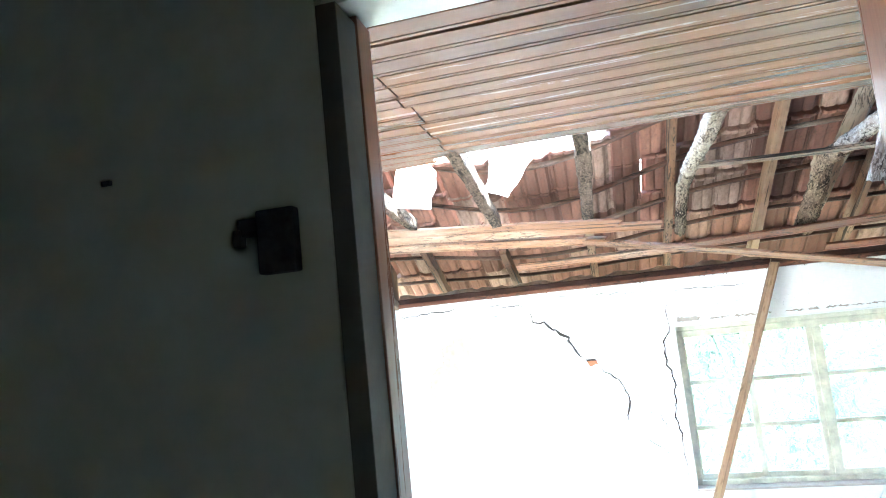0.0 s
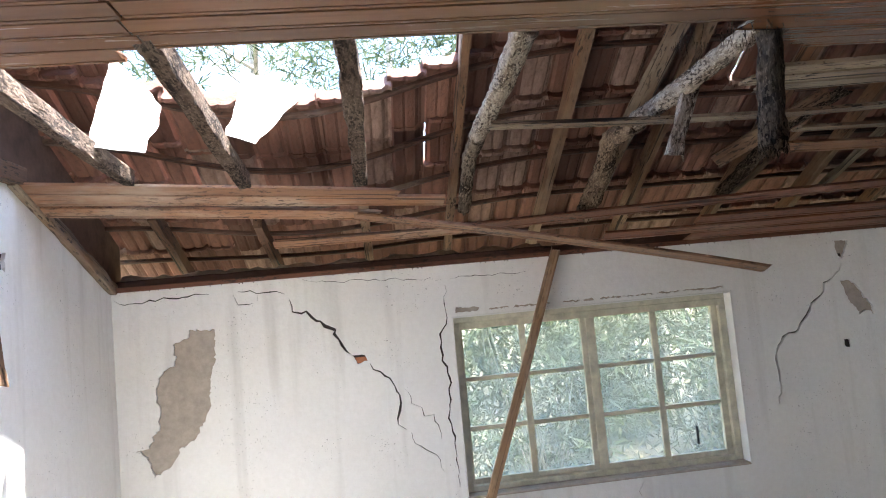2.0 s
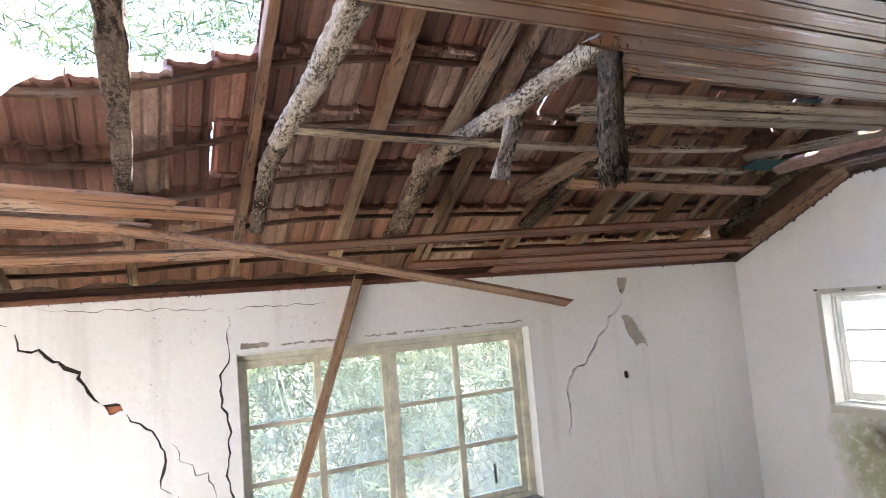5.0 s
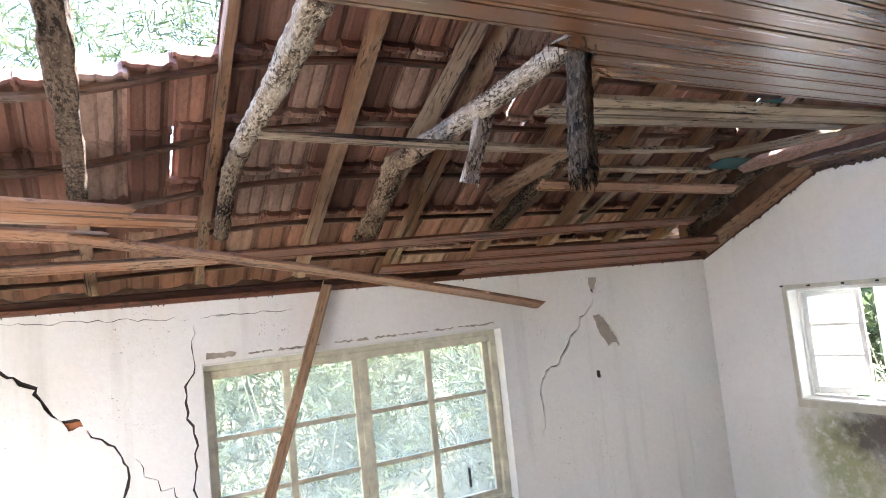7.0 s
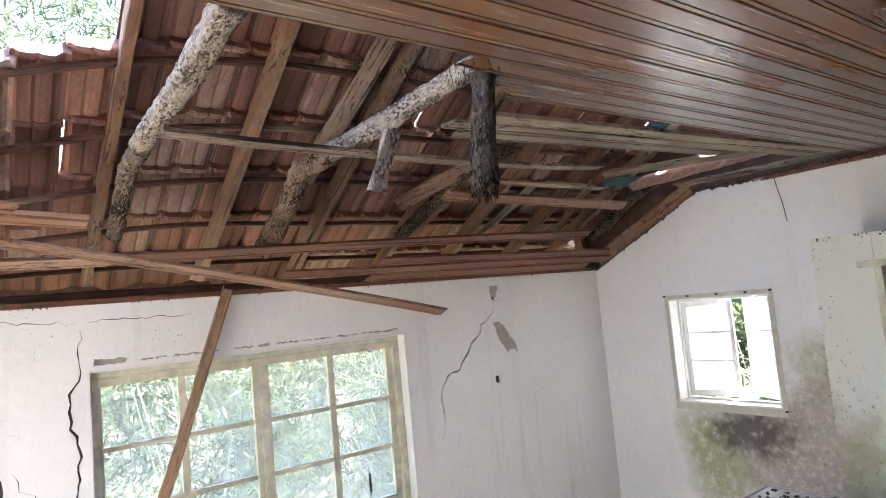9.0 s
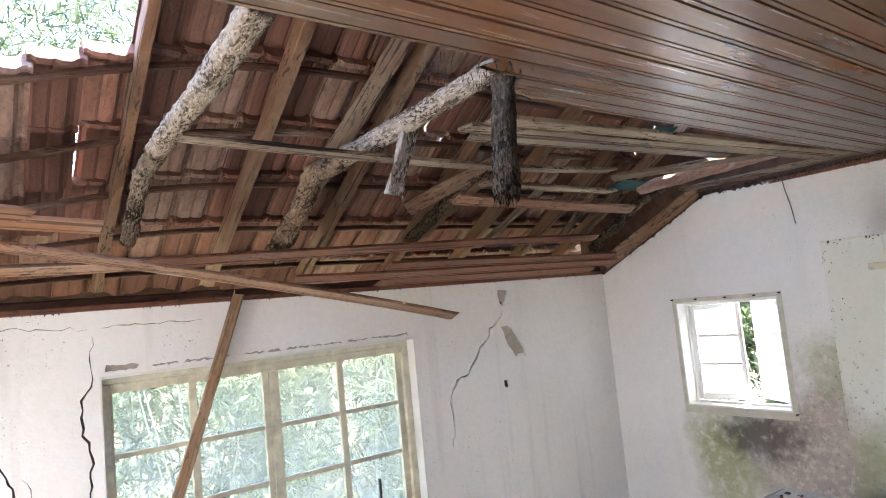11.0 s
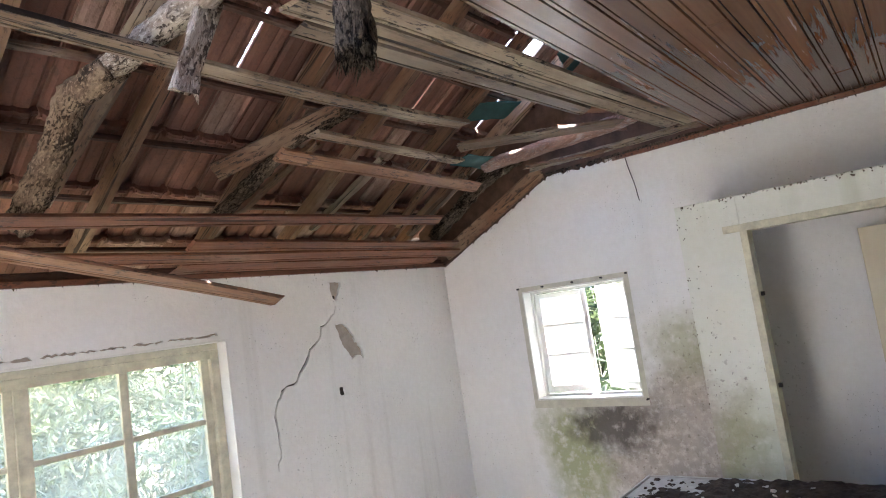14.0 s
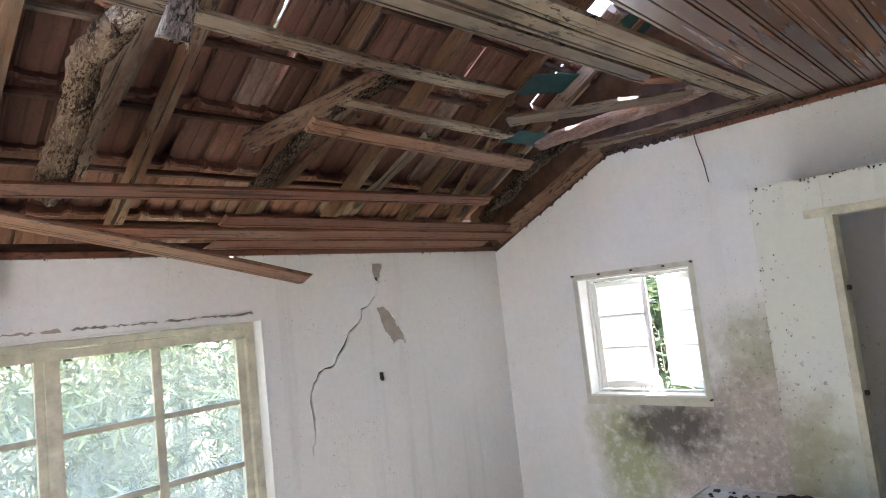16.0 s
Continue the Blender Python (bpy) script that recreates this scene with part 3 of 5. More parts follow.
holed("gable", [(YN1, CEIL), (SY0, CEIL), (SY0, EAVE), (YB + 0.25, EAVE), (YB + 0.25, roof_z(4, YB + 0.25, 0.02)), (YN1, roof_z(4, YN1, 0.02))], [], lambda a, b: (XR + 0.13, a, b), (-0.10, 0, 0), GABLE, right, "dark brown boarded gable")
bm = bmesh.new()
for y0, y1, z0, z1 in ((3.655, 4.555, SZ1 - 0.002, 2.0), (3.655, 4.555, 1.075, SZ0 + 0.002), (3.655, SY0 + 0.002, SZ0 + 0.002, SZ1 - 0.002), (SY1 - 0.002, 4.555, SZ0 + 0.002, SZ1 - 0.002)):
    add_box(bm, XR - 0.004, XR + 0.03, y0, y1, z0, z1, 0.002)
part("window_border", bm, simple("grubby_border_paint", (0.62, 0.60, 0.50), 0.15, 0.8, 12), right, "grubby cream border round the small window")

# ---- left wall, wall with the doorway, dark room ----
left = tagged(new("wall_left"), "white plastered wall with sun spots from the open roof", "wall", kind="structure")
holed("plaster", [(a, b) for a, b in prof], [ragged([(4.05, 2.45), (4.1, 2.46), (4.09, 2.37), (4.04, 2.38)], 21, 0.006), ragged([(3.72, 2.19), (3.75, 2.19), (3.75, 2.09), (3.73, 2.09)], 22, 0.005)], lambda a, b: (XL - 0.02, a, b), (0.02, 0, 0), WALL, left)
block("masonry", XL - 0.2, XL - 0.021, YN1, YB + 0.018, 0, EAVE, RENDER, left)
holed("gable", [(YN1, EAVE), (YB + 0.25, EAVE), (YB + 0.25, roof_z(-1.7, YB + 0.25, 0.02)), (YN1, roof_z(-1.7, YN1, 0.02))], [], lambda a, b: (XL - 0.13, a, b), (0.10, 0, 0), GABLE, left, "brown boarded gable")
near = tagged(new("wall_near"), "wall with a tall doorway between the two rooms", "wall", kind="structure")
DX0, DX1, PW = -0.362, 0.635, 0.05
for x0, x1 in ((XL - 0.2, DX0 - PW), (DX1 + PW, XR + 0.2)):
    block("masonry", x0, x1, YN0, YN1, 0, 3.3, WALL_DARK, near)
block("masonry", -1.02, DX1 + PW, YN0, YN1, CEIL, 3.3, WALL_DARK, near)
block("gable", XL - 0.2, XR + 0.2, YN0 + 0.02, YN1 - 0.02, 3.3, roof_z(3, YN1, 0.06), BRICK, near)
dark = tagged(new("wall_dark_room"), "unlit grey-green walls of the first room", "wall", kind="structure")
for x0, x1, y0, y1 in ((XL - 0.2, XL - 0.05, -2.6, YN0), (XR + 0.05, XR + 0.2, -2.6, YN0), (XL - 0.2, 3.60, -2.75, -2.6), (3.86, XR + 0.2, -2.75, -2.6)):
    block("panel", x0, x1, y0, y1, -0.1, DARKTOP, WALL_DARK, dark)
holed("gable", [(-2.7, DARKTOP), (YN0, DARKTOP), (YN0, roof_z(4, 1.45) - 0.12), (-2.7, roof_z(4, 1.45) - 1.26)], [], lambda a, b: (XR + 0.19, a, b), (-0.1, 0, 0), BRICK, dark)
holed("gable", [(-2.7, DARKTOP), (YN0, DARKTOP), (YN0, roof_z(4, 1.45) - 0.12), (-2.7, roof_z(4, 1.45) - 1.26)], [], lambda a, b: (XL - 0.09, a, b), (-0.1, 0, 0), BRICK, dark)
block("panel", 3.60, 3.86, -2.75, -2.6, 2.15, DARKTOP, WALL_DARK, dark)
frame_1 = tagged(new("door_frame_1"), "red-brown varnished wooden door frame, scuffed grey low down", "door frame", kind="structure")
for x0, near_side in ((DX0 - PW, 0.012), (DX1, 0.10)):
    ob = block("jamb", 0, CEIL - STEP - 0.001, -0.07, near_side, 0, PW, JAMB, frame_1, bevel=0.003)
    ob.matrix_basis = along((x0, YN1 - 0.055, STEP), (x0, YN1 - 0.055, CEIL - 0.001), (1, 0, 0))
leaf = tagged(new("door_1"), "closed dark grey-green door leaf with an iron bolt plate", "door", kind="structure")
block("leaf", -1.28, DX0 - PW - 0.002, YN0 - 0.045, YN0 - 0.003, STEP + 0.005, DARKTOP - 0.01, DARKLEAF, leaf, bevel=0.004)
# leaf's edge strip, coloured dark in place of the shade beside the jamb
block("edge", DX0 - PW - 0.001, DX0 - 0.004, YN0 - 0.045, YN1 - 0.069, STEP + 0.005, DARKTOP - 0.41, DARKEDGE, leaf, "leaf edge painted dark as in shade", bevel=0.003)
bm = bmesh.new()
add_box(bm, -0.565, -0.482, YN0 - 0.075, YN0 - 0.045, 2.245, 2.375, 0.006)
add_box(bm, -0.608, -0.564, YN0 - 0.073, YN0 - 0.055, 2.325, 2.362, 0.005)
add_box(bm, -0.616, -0.598, YN0 - 0.077, YN0 - 0.053, 2.305, 2.34, 0.004)
part("bolt", bm, IRON, leaf, "black iron bolt with its plate")
bm = bmesh.new()
add_box(bm, -0.945, -0.922, YN0 - 0.053, YN0 - 0.044, 2.487, 2.498, 0.002)
part("nail_head", bm, IRON, leaf)

# ---- ceiling of beaded boards ----
PITCH = 0.0935
bm = bmesh.new()
rb = random.Random(5)
k = 0
sec = bead_section(PITCH - 0.0025, 0.016)
y = 2.69 - PITCH / 2
rows = [(2.69 + PITCH * 0.5, 1.29, XR, 0.1), (2.69 + PITCH * 1.5, 1.46, XR, 0.06), (2.69 + PITCH * 2.25, 1.58, XR, 0.1), (2.69 + PITCH * 0.4, XL, -0.53, 0.03)]
while y > YN1:
    rows.append((y, XL, XR, 0.0))
    y -= PITCH
for k, (y, x0, x1, rag) in enumerate(rows):
    cuts = [x0] + ([-0.44 + rb.uniform(-0.015, 0.015)] if x0 < -1 and x1 > 0 else [])
    if x1 > 3 and rb.random() < 0.4:
        cuts.append(rb.uniform(2.6, 4.3))
    cuts.append(x1)
    for a, b in zip(cuts, cuts[1:]):
        t = bmesh.new()
        sweep(t, sec, b - a - 0.002, max(4, int((b - a) / 0.5)), 0.002, rag if a == x0 else 0.004, 0.004, k + 50, (a, y, CEIL + 0.008 + rb.uniform(-0.0015, 0.0015) + (0.004 if rag else 0)), bow=0.004 if rag else 0.0)
        me = bpy.data.meshes.new("tmp")
        t.to_mesh(me)
        t.free()
        bm.from_mesh(me)
        bpy.data.meshes.remove(me)
tagged(block("ceiling_dark_room", XL - 0.05, XR + 0.05, -2.6, YN0, DARKTOP, DARKTOP + 0.03, CEILWOOD), "plain wooden ceiling of the unlit room", "ceiling", kind="structure")
tagged(part("ceiling", bm, CEILWOOD), "varnished brown beaded wooden ceiling, broken off at its edge", "ceiling", kind="structure")
for n, x in enumerate((-0.45, 0.66, 1.62, 2.7, 3.75)):
    tagged(plank("ceiling_joist", (x, YN1, CEIL + 0.055), (x + 0.01, 2.66, CEIL + 0.055), 0.06, 0.07, RAFTER), "rough wooden joist above the ceiling boards", "joist", "joists above the ceiling", "structure")
block_trim = tagged(block("trim", XR - 0.022, XR - 0.001, YN1, 3.62, CEIL - 0.03, CEIL - 0.005, REDBOARD), "thin dark wooden ceiling moulding", "trim", kind="structure")
plank("trim_slope", (XR - 0.014, YB - 0.01, EAVE + 0.015), (XR - 0.014, KINK, CEIL + 0.01), 0.028, 0.045, BATTEN, up=(0, 1, 1), rag=(0, 0.05), wear=0.006)
tagged(bpy.data.objects["trim_slope"], "dark rotten moulding along the sloping wall top", "trim", kind="structure")
tagged(plank("trim_slope_left", (XL + 0.02, YB - 0.01, EAVE + 0.02), (XL + 0.02, KINK, CEIL + 0.01), 0.05, 0.07, BOARD, up=(0, 1, 1), wear=0.008), "grey-brown wooden moulding along the sloping wall top", "trim", kind="structure")
tagged(plank("trim_left", (XL + 0.03, KINK + 0.05, CEIL + 0.03), (XL + 0.03, 1.5, CEIL + 0.03), 0.06, 0.09, RAFTER, wear=0.004), "grey wooden wall plate on the white wall", "trim", kind="structure")
tagged(plank("trim_back", (XL, YB - 0.012, EAVE + 0.016), (XR, YB - 0.012, EAVE + 0.016), 0.03, 0.03, REDBOARD, warp=0.003), "thin brown moulding along the back wall's top", "trim", kind="structure")
tagged(plank("wall_plate", (XL, YB + 0.1, EAVE + 0.04), (XR, YB + 0.1, EAVE + 0.04), 0.16, 0.07, BATTEN, warp=0.004, wear=0.006), "old wooden wall plate under the rafters", "wall plate", kind="structure")

# ---- cupboard room in the corner ----
CX, CY, CT = 4.03, 3.05, 2.285
cup = tagged(new("wall_cupboard"), "low white plastered partition with green damp stains", "wall", kind="structure")
OY, OZ = 2.735, 2.10
bm = bmesh.new()
for y0, y1, z0, z1 in ((OY, CY, 0, CT), (YN1, OY, OZ, CT)):
    add_box(bm, CX, CX + 0.11, y0, y1, z0, z1, 0.004)
part("front", bm, WALL_GREEN, cup, "white plaster stained green by damp")
block("side", CX + 0.111, XR - 0.001, CY - 0.1, CY - 0.002, 0, CT - 0.002, WALL_DAMP, cup)
frame_2 = tagged(new("door_frame_2"), "cream painted wooden door frame of the cupboard room", "door frame", kind="structure")
block("jamb", CX - 0.012, CX + 0.10, OY - 0.032, OY + 0.004, 0, OZ + 0.004, CREAM, frame_2, bevel=0.003)
block("head", CX - 0.014, CX + 0.10, YN1, OY + 0.085, OZ - 0.006, OZ + 0.032, CREAM, frame_2, bevel=0.003)
door_2 = tagged(new("door_2"), "cream flush door standing open against the wall", "door", kind="structure")
block("leaf", 4.545, 4.58, 1.5, 2.272, 0.02, 2.03, DOORPAINT, door_2, bevel=0.003)
bm = bmesh.new()
bmesh.ops.create_cone(bm, segments=28, radius1=0.05, radius2=0.046, depth=0.006, cap_ends=True)
bmesh.ops.rotate(bm, matrix=Matrix.Rotation(radians(90), 3, "Y"), verts=bm.verts[:])
bmesh.ops.translate(bm, vec=(4.542, 1.93, 1.63), verts=bm.verts[:])
part("rosette", bm, simple("stained_rosette", (0.50, 0.40, 0.31), 0.2, 0.6, 40), door_2, "stained round mark with a worn rim")
bm = bmesh.new()
add_box(bm, 4.536, 4.56, 2.245, 2.27, 0.815, 0.85, 0.005)
bmesh.ops.create_cone(bm, segments=12, radius1=0.008, radius2=0.008, depth=0.05, cap_ends=True, matrix=Matrix.Translation((4.537, 2.268, 0.835)))
part("hinge", bm, BATTEN, door_2, "rusty hinge stub")
for z in (0.72, 1.28, 1.75):
    bm = bmesh.new()
    add_box(bm, CX + 0.03, CX + 0.045, OY - 0.05, OY - 0.03, z, z + 0.022, 0.003)
    part("hinge_stub", bm, IRON, frame_2, "small rusty hinge stub")

# ---- large window ----
win = tagged(new("window_1"), "cream painted wooden window with twelve dusty panes", "window", kind="structure")
FY0, FY1 = 5.355, 5.405
FX0, FX1, FZ0, FZ1 = WX0 + 0.012, WX1 - 0.014, WZ0 + 0.018, WZ1 - 0.05
for nm, x0, x1, z0, z1 in (("frame_post", FX0, FX0 + 0.045, FZ0, FZ1), ("frame_post", FX1 - 0.05, FX1, FZ0, FZ1), ("frame_head", FX0 + 0.046, FX1 - 0.051, FZ1 - 0.05, FZ1), ("frame_head", FX0, FX1, FZ1 + 0.001, WZ1 - 0.013), ("frame_foot", FX0 + 0.046, FX1 - 0.051, FZ0, FZ0 + 0.035)):
    block(nm, x0, x1, FY0 - 0.03, FY1 + 0.02, z0, z1, CREAM, win, bevel=0.004)
COLS = [(0.66, 1.065), (1.11, 1.51), (1.612, 2.025), (2.07, 2.485)]
ROWS3 = [(1.49, 1.81), (1.152, 1.462), (0.80, 1.122)]
for s, (x0, x1, dy) in enumerate(((FX0 + 0.046, 1.548, 0.012), (1.549, FX1 - 0.051, 0.0))):
    cs = COLS[2 * s:2 * s + 2]
    sash = block("sash_stile", x0, cs[0][0], FY0 + dy, FY0 + dy + 0.035, FZ0 + 0.036, FZ1 - 0.051, CREAM, win, bevel=0.003)
    block("sash_stile", cs[1][1], x1, FY0 + dy, FY0 + dy + 0.035, FZ0 + 0.036, FZ1 - 0.051, CREAM, win, bevel=0.003)
    block("muntin", cs[0][1], cs[1][0], FY0 + dy + 0.004, FY0 + dy + 0.031, FZ0 + 0.036, FZ1 - 0.051, CREAM, win, bevel=0.003)
    for c0, c1 in cs:
        block("sash_rail", c0 + 0.0005, c1 - 0.0005, FY0 + dy + 0.001, FY0 + dy + 0.034, FZ0 + 0.036, ROWS3[2][0], CREAM, win, bevel=0.003)
        for r in (0, 1):
            block("muntin", c0 + 0.0005, c1 - 0.0005, FY0 + dy + 0.005, FY0 + dy + 0.03, ROWS3[r + 1][1], ROWS3[r][0], CREAM, win, bevel=0.003)
        for z0, z1 in ROWS3:
            p = block("pane", c0 - 0.004, c1 + 0.004, FY0 + dy + 0.015, FY0 + dy + 0.018, z0 - 0.004, z1 + 0.004, GLASS, win)
            p.visible_shadow = False
block("catch", 2.27, 2.285, FY0 - 0.012, FY0 + 0.004, 0.86, 0.99, IRON, win, "dark iron catch", bevel=0.003)

# ---- small window: two casements ajar ----
rv2 = tagged(new("window_reveal_2"), "white painted reveal round the small window", "window reveal", kind="structure")
for nm, y0, y1, z0, z1 in (("reveal_side", SY0 - 0.001, SY0 + 0.010, SZ0 + 0.012, SZ1 - 0.010), ("reveal_side", SY1 - 0.010, SY1 + 0.001, SZ0 + 0.012, SZ1 - 0.010), ("reveal_head", SY0 - 0.001, SY1 + 0.001, SZ1 - 0.010, SZ1 + 0.001), ("reveal_foot", SY0 - 0.001, SY1 + 0.001, SZ0 - 0.004, SZ0 + 0.010)):
    block(nm, XR - 0.006, XR + 0.203, y0, y1, z0, z1, WHITEPAINT, rv2, bevel=0.003)
sw = tagged(new("window_2"), "small white casement window standing ajar, sunlit", "window", kind="structure")
for nm, y0, y1, z0, z1 in (("frame_post", SY0 + 0.0105, SY0 + 0.03, SZ0 + 0.0105, SZ1 - 0.0105), ("frame_post", SY1 - 0.03, SY1 - 0.0105, SZ0 + 0.0105, SZ1 - 0.0105), ("frame_head", SY0 + 0.031, SY1 - 0.031, SZ1 - 0.03, SZ1 - 0.0105), ("frame_foot", SY0 + 0.031, SY1 - 0.031, SZ0 + 0.0105, SZ0 + 0.025)):
    block(nm, XR + 0.10, XR + 0.15, y0, y1, z0, z1, WHITEPAINT, sw, bevel=0.003)


def casement(hinge_y, turn, width):
    c = new("casement")
    c.parent = sw
    z0, z1 = SZ0 + 0.03, SZ1 - 0.034
    h = z1 - z0
    for nm, x0, x1, a, b in (("stile", 0, 0.036, 0, h), ("stile", width - 0.036, width, 0, h), ("rail", 0.0365, width - 0.0365, 0, 0.05), ("rail", 0.0365, width - 0.0365, h - 0.036, h), ("rail", 0.0365, width - 0.0365, h * 0.36, h * 0.36 + 0.018), ("rail", 0.0365, width - 0.0365, h * 0.66, h * 0.66 + 0.018)):
        block(nm, x0, x1, -0.014, 0.014, a, b, WHITEPAINT, c, bevel=0.003)
    for a, b in ((0.05, h * 0.36), (h * 0.36 + 0.018, h * 0.66), (h * 0.66 + 0.018, h - 0.036)):
        p = block("pane", 0.033, width - 0.033, -0.002, 0.002, a - 0.003, b + 0.003, MILKY, c)
    c.matrix_basis = Matrix.Translation((XR + 0.135, hinge_y, z0)) @ Matrix.Rotation(radians(turn), 4, "Z")


MILKY = leafy("white_painted_glass", (0.80, 0.81, 0.79), (0.82, 0.82, 0.80), 0.6)
casement(SY1 - 0.031, -80, 0.40)
casement(SY0 + 0.031, 62, 0.37)

# ---- loose and remaining ceiling boards ----
def strip(x0, x1, y, z, name="ceiling_board", label="weathered beaded ceiling board left hanging over the gap", mat=BOARD, rag=(0.02, 0.05), drop=0.0, tilt=0.0, w=0.092, dy=0.0, bow=0.0):
    up = (0, tilt, 1)
    return timber(name, label, "board", (x0, y, z), (x1, y + dy, z - drop), w, 0.016, mat, up=up, rag=rag, bead=True, bow=bow, warp=0.006, group="boards left of the broken ceiling")


TS = 0.484
strip(0.66, 3.06, 3.70, 2.815, drop=0.01, dy=-0.02, bow=0.03)
strip(1.60, 4.32, 3.235, 2.80, drop=-0.01, dy=-0.17)
strip(1.70, 3.55, 3.33, 2.80, drop=-0.01, dy=-0.10, rag=(0.04, 0.25))
strip(1.65, 4.40, 3.14, 2.805, drop=-0.01, dy=-0.17)
strip(2.42, 3.62, 4.11, 2.80, dy=0.03)
strip(2.36, 4.10, 4.30, 2.745, dy=0.05, tilt=TS, drop=0.03, mat=PALE)
strip(0.62, 4.08, 4.86, 2.485, dy=-0.16, drop=-0.075, tilt=TS, mat=REDBOARD, label="red-brown beaded board left along the sloping ceiling")
strip(2.25, 4.60, 4.955, 2.425, dy=0.03, tilt=TS, mat=REDBOARD, label="red-brown beaded board left along the sloping ceiling")
strip(1.62, 4.72, 5.05, 2.375, dy=0.0, tilt=TS, mat=REDBOARD, label="red-brown beaded board left along the sloping ceiling")
strip(2.2, 4.5, 5.145, 2.33, dy=0.0, tilt=TS, mat=REDBOARD, rag=(0.2, 0.1), label="splintered red-brown board above the wall's top")
strip(-0.5, 0.68, 4.855, 2.475, dy=-0.02, tilt=TS, mat=PALE, label="pale brown board left along the sloping ceiling")
for i, (x1, rg) in enumerate(((0.30, 0.12), (0.62, 0.35), (0.20, 0.1))):
    strip(XL + 0.01, x1, 4.20 + 0.088 * i, 2.782 - 0.043 * i, dy=0.25, drop=0.125, tilt=TS, mat=PALE, rag=(0.0, rg), label="brown beaded boards splintered at the end, still nailed up")
timber("fallen_board", "long brown beaded board fallen at a slant, end splintered", "board", (0.0, 4.58, 2.575), (2.348, 4.384, 2.057), 0.085, 0.016, PALE, up=(0, 0.35, 1), rag=(0.05, 0.04), bead=True, bow=-0.02)
timber("leaning_lath", "pale brown lath leaning against the top of the wall", "lath", (1.343, 5.18, 2.335), (0.42, 5.02, 0.0), 0.062, 0.022, LATH, up=(0, 1, 0), rag=(0.03, 0.0), warp=0.008)

# ---- rotten poles, posts ----
for a, b, w, h in (((-0.435, 2.45, 2.868), (-0.512, 4.21, 2.745), 0.062, 0.085), ((0.084, 2.45, 2.872), (0.07, 4.24, 2.722), 0.066, 0.085), ((-0.965, 2.45, 2.870), (-1.085, 4.25, 2.80), 0.05, 0.085)):
    timber("broken_joist", "dark rotten ceiling joist, its end broken off", "joist", a, b, w, h, JOISTROT, rag=(0.0, 0.05), warp=0.012, wear=0.016, group="broken joists under the roof's hole")
log("rotten_pole", [(0.625, 2.72, 2.855), (0.655, 3.3, 2.86), (0.672, 4.05, 2.86)], 0.041, 0.041, BLEACHED, "bleached grey round pole, eaten by termites, hanging", "pole", 0.012)
log("rotten_pole", [(0.672, 4.03, 2.855), (0.675, 4.35, 2.83), (0.655, 4.66, 2.57)], 0.041, 0.034, GREYROT, "grey-brown rotten lower end of a roof pole", "pole", 0.02)
log("rotten_pole", [(1.425, 2.80, 2.86), (1.462, 3.39, 2.86), (1.466, 4.02, 2.855)], 0.036, 0.045, BLEACHED, "bleached grey round pole, eaten by termites, hanging", "pole", 0.014)
log("rotten_pole", [(1.465, 3.95, 2.85), (1.465, 4.3, 2.85), (1.49, 4.55, 2.72), (1.51, 5.0, 2.53)], 0.05, 0.062, BROWNROT, "thick brown rotten pole with deep splits", "pole", 0.022)
log("rotten_post", [(1.455, 2.83, 2.87), (1.412, 2.83, 2.44)], 0.040, 0.043, ROTTEN, "short dark rotten post hanging from the ceiling's edge", "post", 0.02, 0.85)
timber("hanging_stick", "short grey rotten stick hanging down from a pole", "stick", (1.49, 3.43, 2.86), (1.365, 3.43, 2.53), 0.062, 0.03, BLEACHED, up=(0, 1, 0), rag=(0.0, 0.06), wear=0.012)
timber("roof_brace", "brown plank brace nailed slantwise under the roof", "brace", (2.32, 4.77, 2.769), (2.80, 4.27, 3.04), 0.10, 0.025, RAFTER, up=(0, 1, 0.3), rag=(0.01, 0.06))
log("rotten_pole", [(2.50, 5.06, 2.60), (2.64, 4.49, 2.91), (2.86, 4.25, 3.04)], 0.045, 0.03, ROTTEN, "dark rotten pole under the roof tiles", "pole", 0.02)
log("rotten_pole", [(4.22, 4.36, 2.88), (4.33, 3.4, 2.93), (4.1, 2.93, 2.92)], 0.045, 0.05, rotten("pinkish_log", (0.36, 0.24, 0.20), (0.25, 0.15, 0.115), (0.42, 0.36, 0.34)), "pinkish brown round pole along the end wall", "pole", 0.012)
timber("verge_board", "brown split board along the sloping top of the end wall", "board", (4.668, 5.16, 2.365), (4.668, 4.13, 2.845), 0.105, 0.02, RAFTER, up=(-0.75, 0.35, -0.55), rag=(0.02, 0.10), wear=0.012)
log("rotten_pole", [(4.50, 5.14, 2.50), (4.50, 4.60, 2.83), (4.53, 4.22, 2.97)], 0.05, 0.045, ROTTEN, "dark rotten pole with clinging dirt beside the end wall", "pole", 0.035)
timber("verge_board", "grey-brown split board lying across the broken ceiling", "board", (3.62, 4.16, 2.89), (4.30, 3.30, 2.91), 0.12, 0.018, BOARD, up=(0.2, 0, 1), rag=(0.1, 0.25), wear=0.012)
timber("verge_board", "grey split board beside the end wall", "board", (4.60, 4.25, 2.86), (4.64, 2.9, 2.85), 0.11, 0.016, BOARD, up=(0.1, 0, 1), rag=(0.1, 0.2), wear=0.012)
timber("verge_board", "thin brown splinter of board above the end wall", "board", (4.36, 4.12, 2.83), (4.60, 3.52, 2.83), 0.05, 0.014, RAFTER, up=(0.1, 0, 1), rag=(0.15, 0.2), wear=0.01)
